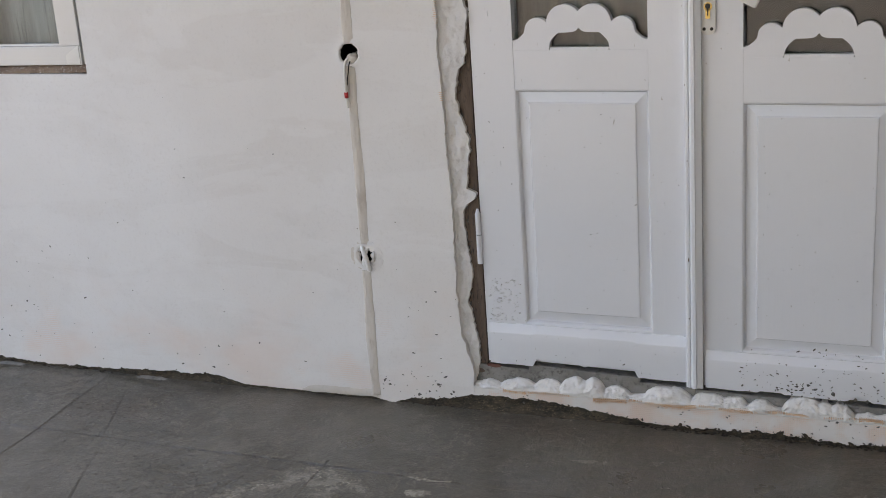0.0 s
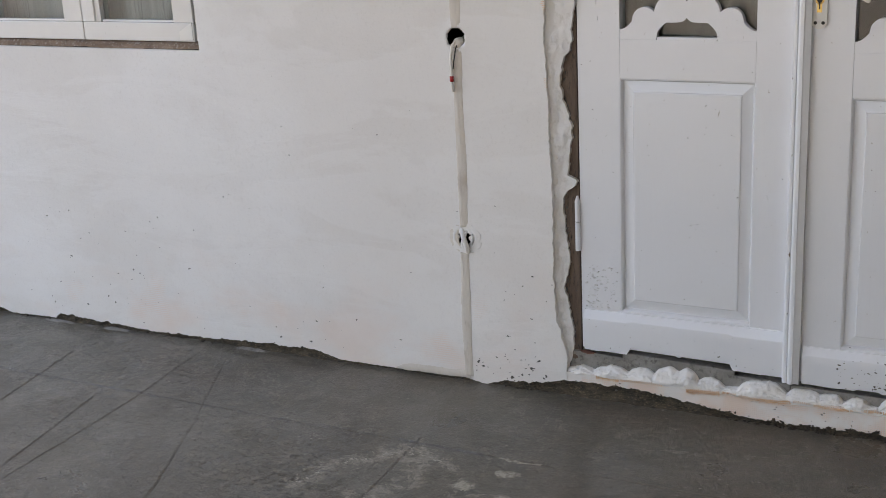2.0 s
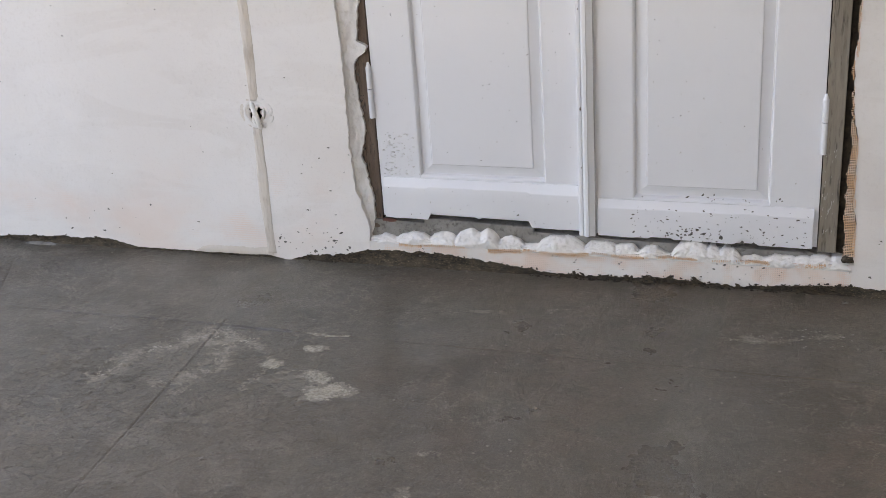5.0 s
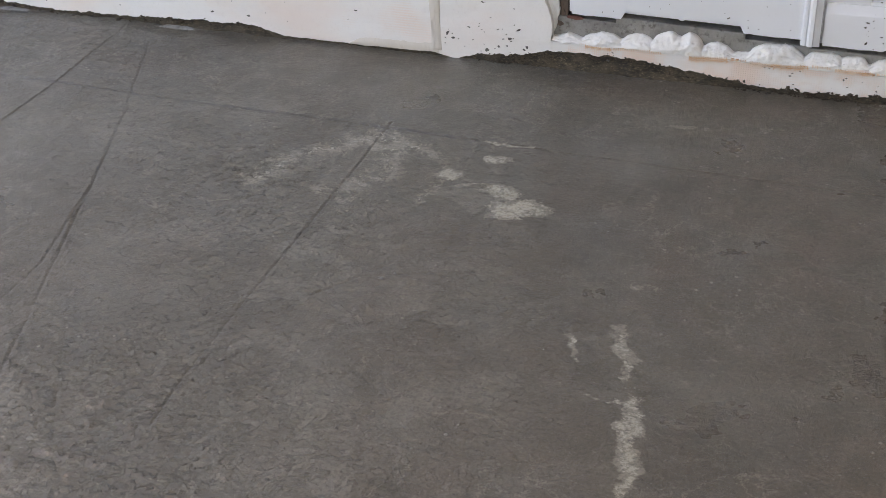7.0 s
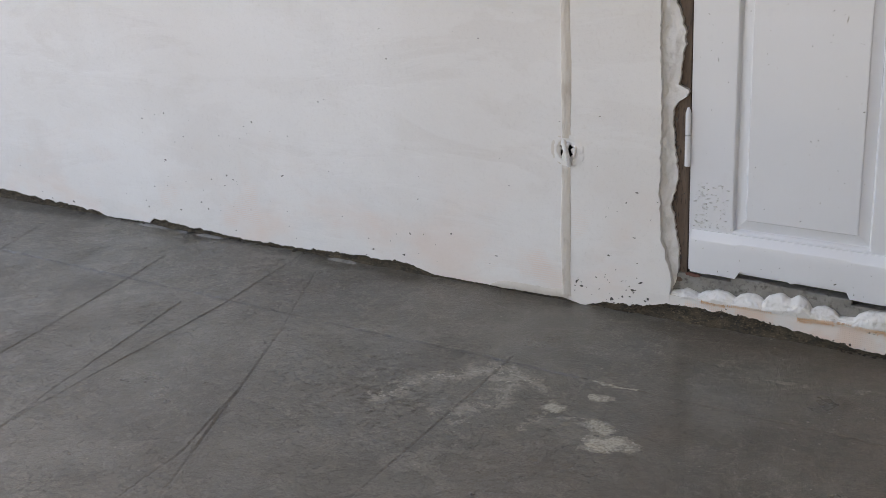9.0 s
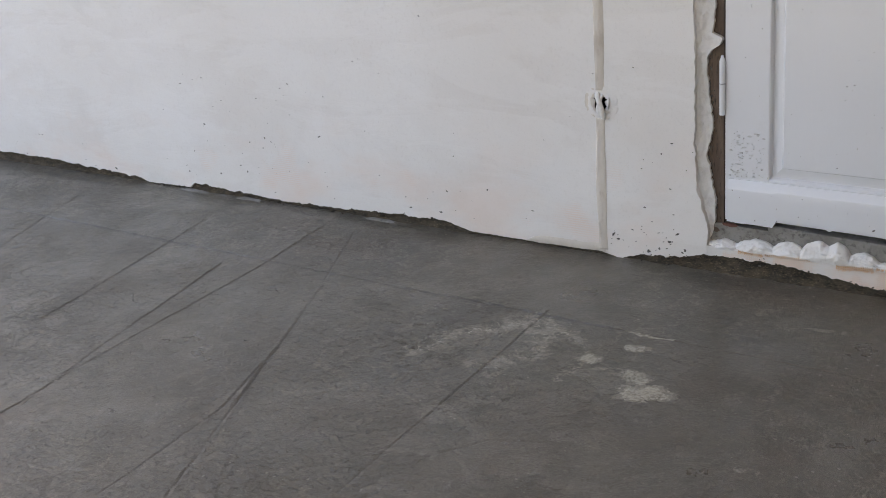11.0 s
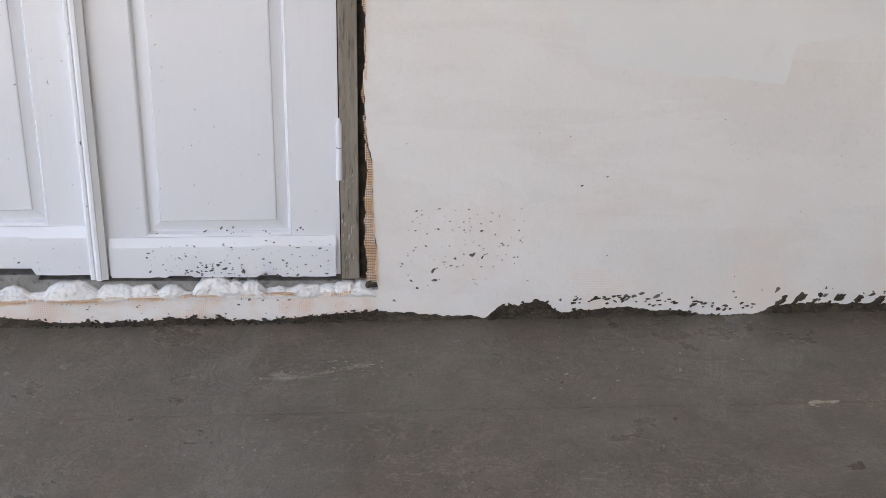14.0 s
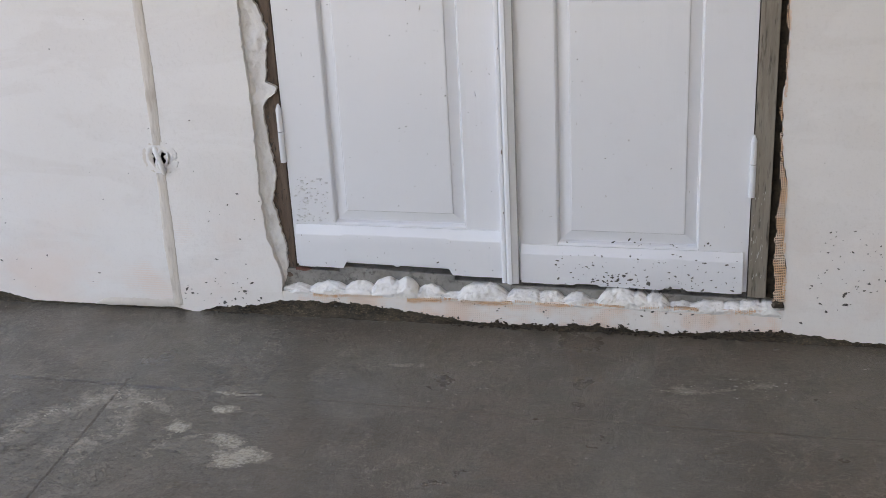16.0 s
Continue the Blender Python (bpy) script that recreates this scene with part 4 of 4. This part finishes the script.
for x0, x1 in ((-2.196, WIN[1] - 0.030), (WIN[0] + 0.030, -2.199)):
    cas = part("casement", box(x0, x1, yw - 0.004, yw + 0.034, 0.824, 0.872, 0.003), FRAME_PAINT, window)
    part("casement_stile", box(x0, x0 + 0.062, yw - 0.004, yw + 0.034, 0.872, 1.90, 0.003), FRAME_PAINT, cas)
    part("casement_stile", box(x1 - 0.062, x1, yw - 0.004, yw + 0.034, 0.872, 1.90, 0.003), FRAME_PAINT, cas)
    part("casement_rail", box(x0 + 0.062, x1 - 0.062, yw - 0.004, yw + 0.034, 1.85, 1.90, 0.003), FRAME_PAINT, cas)
    part("glazing_bead", box(x0 + 0.062, x1 - 0.062, yw + 0.002, yw + 0.012, 0.872, 0.878, 0.002), FRAME_PAINT, cas)
    pane = part("glass_pane", box(x0 + 0.062, x1 - 0.062, yw + 0.013, yw + 0.017, 0.872, 1.85), GLASS, cas)
    pane.visible_shadow = False
part("cover_strip", box(-2.172, -2.150, yw - 0.010, yw - 0.003, 0.874, 1.90, 0.002), FRAME_PAINT, window)
part("corner_plate", slanted(WIN[1] - 0.075, WIN[1] - 0.034, yw - 0.006, yw - 0.0035, 0.828, 0.828, 0.850, 0.874, 0.0005), METAL, window, "flat grey corner plate")
# added curtain whose colour gives the panes their bluish reflection
U, Z = np.meshgrid(np.linspace(WIN[0], WIN[1], 80), np.linspace(0.80, 2.0, 3), indexing="ij")
cur = sheet("curtain", np.stack([U, 2.735 + 0.008 * np.sin(U * 70) + 0.005 * np.sin(U * 31), Z], -1), PANE_REFLECTION)
cur.modifiers.new("cloth", "SOLIDIFY").thickness = 0.002
tagged(cur, "pale curtain added behind the window glass, coloured for its bluish reflection", "curtain")
xs = np.linspace(WIN[0] + 0.002, WIN[1], 120)
P = np.stack([np.stack([xs, np.full_like(xs, y) - 0.003 * cloudy(xs, xs * 0 + y, 40, 171), z + 0.004 * cloudy(xs, xs * 0 + z, 36, 173)], -1)
              for y, z in ((2.630, 0.808), (2.634, 0.815), (2.650, 0.822), (2.66, 0.824))], 1)
sheet("broken_edge", P, BRICKY, window, "broken brown masonry edge below the window")


# ---- cable, junction hole ----
def tube(name, points, r, material, parent=None, label=""):
    cu = bpy.data.curves.new(name, "CURVE")
    cu.dimensions, cu.bevel_depth, cu.bevel_resolution, cu.use_fill_caps = "3D", r, 3, True
    sp = cu.splines.new("NURBS")
    sp.points.add(len(points) - 1)
    for p, co in zip(sp.points, points):
        p.co = (*co, 1)
    sp.use_endpoint_u, sp.order_u = True, 3
    ob = bpy.data.objects.new(name, cu)
    me = bpy.data.meshes.new_from_object(ob)
    bpy.data.objects.remove(ob)
    return finish(name, me, material, parent, label, True)


hx, hz = HOLE
cable = tube("electric_cable", [(hx, 2.68, hz - 0.004), (hx - 0.002, 2.630, hz - 0.008), (hx - 0.006, 2.612, hz - 0.014), (hx - 0.010, 2.609, hz - 0.04),
                                (hx - 0.010, 2.610, hz - 0.075), (hx - 0.010, 2.611, hz - 0.122)], 0.0032, CABLE)
tagged(cable, "short white cable hanging from a hole in the plaster", "cable")
part("tape_band", rod((hx - 0.0102, 2.6105, hz - 0.086), (hx - 0.0102, 2.6110, hz - 0.099), 0.0046), TAPE, cable, "red tape wrapped round the cable", True)
tube("wire", [(hx + 0.002, 2.64, hz - 0.01), (hx + 0.003, 2.612, hz - 0.016), (hx + 0.001, 2.609, hz - 0.04), (hx - 0.004, 2.610, hz - 0.055), (hx - 0.006, 2.612, hz - 0.07)],
     0.0014, BLACK, cable, "thin bare dark wire")


def lump(name, at, size, material, parent, seed, label=""):
    bm = bmesh.new()
    bmesh.ops.create_icosphere(bm, subdivisions=3, radius=1)
    for v in bm.verts:
        k = 1 + 0.3 * noise.noise(v.co * 1.7 + Vector((seed, 0, 0))) + 0.12 * noise.noise(v.co * 5 + Vector((0, seed, 0)))
        v.co = Vector(at) + Vector((v.co.x * size[0], v.co.y * size[1], v.co.z * size[2])) * k
    return part(name, bm, material, parent, label, True)


lump("conduit_plug", (hx + 0.002, 2.632, hz - 0.014), (0.016, 0.014, 0.013), CHASE, cable, 3.0, "crumbly plug of filler in the hole")
bx, bz = BOX
box_wire = tube("socket_wire", [(bx - 0.014, 2.66, bz + 0.026), (bx - 0.012, 2.622, bz + 0.024), (bx - 0.004, 2.612, bz + 0.012), (bx + 0.003, 2.609, bz - 0.006),
                                (bx + 0.007, 2.610, bz - 0.022), (bx + 0.006, 2.617, bz - 0.033)], 0.0062, FOAM)
tagged(box_wire, "white wires bent across an open socket hole", "wire")
tube("wire", [(bx + 0.010, 2.66, bz + 0.018), (bx + 0.004, 2.620, bz + 0.022), (bx - 0.001, 2.613, bz + 0.004), (bx - 0.007, 2.612, bz - 0.012), (bx - 0.002, 2.614, bz - 0.024),
              (bx + 0.004, 2.618, bz - 0.031)], 0.0042, FOAM, box_wire)
tube("wire", [(bx + 0.016, 2.66, bz + 0.016), (bx + 0.017, 2.622, bz + 0.017), (bx + 0.021, 2.614, bz + 0.002), (bx + 0.016, 2.616, bz - 0.016), (bx + 0.012, 2.66, bz - 0.022)],
     0.0026, CABLE, box_wire)
for k in range(22):
    t = 0.29 * k + 0.4
    s_ = 0.0105 + 0.002 * math.sin(5.1 * k)
    r_ = 0.0285 + 0.003 * math.cos(3.3 * k)
    lump("filler_crumb", (bx - 0.002 + r_ * math.cos(t), 2.6205, bz + r_ * math.sin(t)), (s_ * 1.1, 0.0017, s_), CHASE if math.cos(t) < -0.5 else PLASTER, box_wire, 11.0 + k)

lump("rust_patch", (-0.788, 2.643, 0.112), (0.020, 0.004, 0.005), RUST, sill, 5.0, "rusty red remnant at the corner")
lump("mortar_clump", (0.238, 2.617, 0.092), (0.012, 0.006, 0.008), CLUMP, wall, 9.0, "dark clump under the torn mesh")
lump("rust_patch", (-0.822, 2.642, 0.098), (0.012, 0.003, 0.008), DARK_WOOD, sill, 7.0, "crumbling wood at the corner")

# smear of buff filler along the foot of the wall
xs = np.linspace(-1.30, -1.085, 60)
low = plaster_foot(xs)
high = low + 0.020 * np.clip((xs + 1.30) / 0.05, 0, 1) ** 0.6 + 0.004 * cloudy(xs, xs * 0, 30, 181)
P = np.stack([np.stack([xs, np.full_like(xs, WALL - d), low + (high - low) * f], -1) for f, d in ((0, 0.0008), (0.1, 0.0016), (0.5, 0.0018), (0.9, 0.0014), (1, 0.0004))], 1)
sheet("filler_smear", P, CHASE, wall, "smear of buff filler at the foot of the wall")

# ---- spatter and mortar clumps ----
R = random.Random(21)


def drops(n, x0, x1, z0, z1, lo, hi, power=2.5):
    return [(R.uniform(x0, x1), R.uniform(z0, z1), lo + (hi - lo) * R.random() ** power, R.uniform(1.0, 2.6), R.gauss(0.1, 0.5)) for _ in range(n)]


wall_dots = drops(46, -3.2, -1.2, 0.03, 0.13, 0.0012, 0.0042) + drops(30, -2.5, -1.9, 0.12, 0.36, 0.0012, 0.004) + drops(26, -2.4, -1.0, 0.1, 0.75, 0.001, 0.0028)
wall_dots += drops(30, -1.07, -0.86, 0.03, 0.09, 0.0015, 0.005) + drops(14, -1.0, -0.86, 0.05, 0.3, 0.0012, 0.003)
wall_dots += drops(90, 0.31, 0.56, 0.12, 0.26, 0.0010, 0.0032) + drops(20, 0.26, 0.46, 0.05, 0.16, 0.0016, 0.006) + drops(26, 0.3, 1.5, 0.06, 0.45, 0.001, 0.003)
wall_dots += drops(34, 0.62, 1.5, 0.045, 0.065, 0.002, 0.007, 1.5) + drops(40, -0.82, 0.25, 0.022, 0.062, 0.0012, 0.0042)
wall_dots += [(-2.113, 0.191, 0.0055, 0.9, 0), (0.669, 0.305, 0.0028, 2.2, 0.2), (0.72, 0.325, 0.0022, 2.6, 0.5), (-0.974, 0.030, 0.008, 1, 0.7)]
spatter("mortar_spatter", wall_dots, y=WALL - 0.0006, material=SPOT, parent=wall, label="dark drops of mortar on the plaster", seed=3)
spatter("mortar_spatter", drops(120, -0.22, 0.16, 0.105, 0.19, 0.0008, 0.0036) + drops(26, -0.14, -0.05, 0.106, 0.14, 0.002, 0.0060) +
        [(-0.025, 0.118, 0.008, 1.4, 0.3), (0.02, 0.11, 0.007, 1.3, 0.2), (0.045, 0.108, 0.007, 1.0, 0.2)],
        y=DOOR - 0.0121, material=SPOT, parent=right_leaf, label="dark drops of mortar on the weather board", seed=5)
spatter("mortar_spatter", [(-0.066, 0.212, 0.0075, 0.45, -0.5), (-0.042, 0.213, 0.005, 0.5, -0.5), (0.095, 0.21, 0.0035, 1.2, 0), (0.10, 0.206, 0.003, 1, 0), (0.088, 0.205, 0.0026, 1, 0)] +
        drops(10, -0.20, 0.06, 0.198, 0.208, 0.0015, 0.003), y=DOOR - 0.0002, material=SPOT, parent=right_leaf, label="dark marks on the bottom rail", seed=6)
# chipped, wrinkled paint with its shading in the grey colour
spatter("paint_chip", [(a, b, c, 2.2, R.uniform(-0.3, 0.3)) for a, b, c, d, e in drops(90, -0.79, -0.712, 0.225, 0.33, 0.001, 0.0042)], y=DOOR - 0.0002,
        material=FLAKED_SHADED, parent=left_leaf, label="flaked and chipped paint low on the stile, wrinkle shading greyed in", rise=0.0024, seed=19)
spatter("mortar_spatter", drops(22, -0.55, -0.33, 0.3, 1.0, 0.0008, 0.0018) + drops(12, -0.80, -0.72, 0.3, 1.0, 0.0008, 0.002),
        y=DOOR - 0.0002, material=SPOT, parent=left_leaf, label="chips and dark specks in the paint", seed=7)
spatter("mortar_spatter", drops(18, -0.69, -0.43, 0.26, 0.74, 0.0009, 0.0019), y=DOOR + 0.0028, material=SPOT, parent=left_leaf, label="dark specks on the panel", seed=8)
spatter("mortar_spatter", drops(20, -0.79, -0.35, 0.125, 0.2, 0.001, 0.0028), y=DOOR - 0.0121, material=SPOT, parent=left_leaf, seed=9)
spatter("mortar_spatter", drops(12, -0.19, 0.03, 0.26, 0.71, 0.0008, 0.0017), y=DOOR + 0.0028, material=SPOT, parent=right_leaf, label="dark specks on the panel", seed=10)

spatter("paint_run", [(-0.757, 0.93, 0.016, 0.14, 0.05), (-0.753, 0.895, 0.010, 0.16, 0), (-0.745, 0.60, 0.012, 0.14, 0), (-0.38, 0.52, 0.010, 0.2, 0.1)],
        y=DOOR - 0.0002, material=DOOR_PAINT, parent=left_leaf, label="runs of thick white paint", rise=0.0022, seed=23)
spatter("paint_run", [(-0.487, 0.695, 0.014, 0.14, -0.25)], y=DOOR + 0.0028, material=LIMESPOT, parent=left_leaf, label="scratch in the panel", rise=0.001, seed=24)
spatter("paint_chip", [(-0.3255, 0.403, 0.009, 0.28, 0.1), (-0.320, 0.400, 0.008, 0.25, 0), (-0.326, 0.27, 0.005, 0.3, 0), (-0.327, 0.62, 0.004, 0.4, 0), (-0.331, 0.78, 0.003, 0.5, 0)],
        y=DOOR - 0.0202, material=DARK_WOOD, parent=left_leaf, label="paint chipped off the cover strip", rise=0.0012, seed=17)

# dark drops: painted crevice shade beside smeared plaster, worm holes in bare post
Q = random.Random(33)
crevice = []
for z0, z1, n in ((0.62, 0.78, 26), (0.36, 0.50, 26), (0.10, 0.30, 22), (0.515, 0.545, 6), (0.80, 0.95, 8)):
    for k in range(n):
        z = Q.uniform(z0, z1)
        crevice.append((float(np.interp(z, *zip(*INNER))) - 0.004 + Q.uniform(-0.003, 0.004), z, Q.uniform(0.003, 0.009), Q.uniform(0.25, 0.6), Q.uniform(-0.3, 0.3)))
crevice += [(Q.uniform(-0.835, -0.808), Q.uniform(0.15, 1.0), Q.uniform(0.001, 0.0028), Q.uniform(0.4, 0.8), 0.0) for k in range(60)]
spatter("crevice", crevice, y=DOOR + 0.0017, material=SPOT, parent=post2, label="dark drops painted as crevice shade, and worm holes in the bare wood", rise=0.0016, seed=37)

# crumbs of old mortar that cling to the torn edge
clumps = []
def torn(x):
    return float(plaster_foot(np.array([x]))[0])


x = 1.10
while x < 2.2:                                   # slanting daubs, stroke by stroke
    for k in range(9):
        f = R.random()
        clumps.append((x + 0.030 * f + R.uniform(-0.004, 0.004), 0.016 + 0.030 * f + R.uniform(-0.005, 0.005), R.uniform(0.003, 0.008), R.uniform(1.2, 2.4), R.uniform(0.3, 1.0)))
    x += R.uniform(0.036, 0.056)
for n, x0, x1, below, above, lo, hi in ((200, -0.44, 0.26, 0.012, 0.008, 0.0012, 0.0046), (110, 0.49, 0.70, 0.022, 0.006, 0.0016, 0.0060), (60, 0.70, 1.02, 0.014, 0.004, 0.0014, 0.0044),
                                        (90, -3.3, -1.5, 0.012, 0.001, 0.002, 0.005), (420, -1.0, 0.25, 0.020, 0.007, 0.0008, 0.0026)):
    for k in range(n):
        x = R.uniform(x0, x1)
        clumps.append((x, torn(x) + R.uniform(-below, above * R.random()), lo + (hi - lo) * R.random() ** 1.6, R.uniform(1.0, 2.2), R.gauss(0, 0.5)))
for k in range(60):                              # strokes flicked up over the plaster
    x = R.uniform(0.66, 1.06)
    clumps.append((x, torn(x) + 0.012 + 0.016 * R.random(), R.uniform(0.0012, 0.0032), R.uniform(1.6, 3.2), R.gauss(0.2, 0.25)))
spatter("mortar_crumbs", [(a, b, 1.5 * c, d, e) for a, b, c, d, e in clumps], y=WALL - 0.0004, material=MASONRY, parent=wall, label="crumbly dark mortar along the torn plaster edge", rise=0.0026, seed=12)

# lime drops on the floor
lime_drops = drops(46, 0.55, 1.0, 2.28, 2.56, 0.0012, 0.0042) + drops(40, 0.05, 0.26, 2.38, 2.46, 0.001, 0.004) + drops(30, -0.3, 0.8, 2.42, 2.58, 0.0008, 0.0025)
lime_drops += drops(20, -1.2, 0.2, 1.5, 2.4, 0.0007, 0.0016)
spatter("lime_spatter", lime_drops, z=0.0012, material=LIMESPOT, parent=floor, label="pale dried drops of lime", rise=0.0008, seed=14)
spatter("floor_crumbs", [(-0.865, 1.782, 0.0055, 1.6, 0.8), (0.239, 2.594, 0.010, 1.3, 0.3)] + drops(40, -2.4, 0.6, 1.3, 2.5, 0.0012, 0.0036),
        z=0.0008, material=MORTAR, parent=floor, label="small crumbs of mortar on the floor", rise=0.003, seed=15)
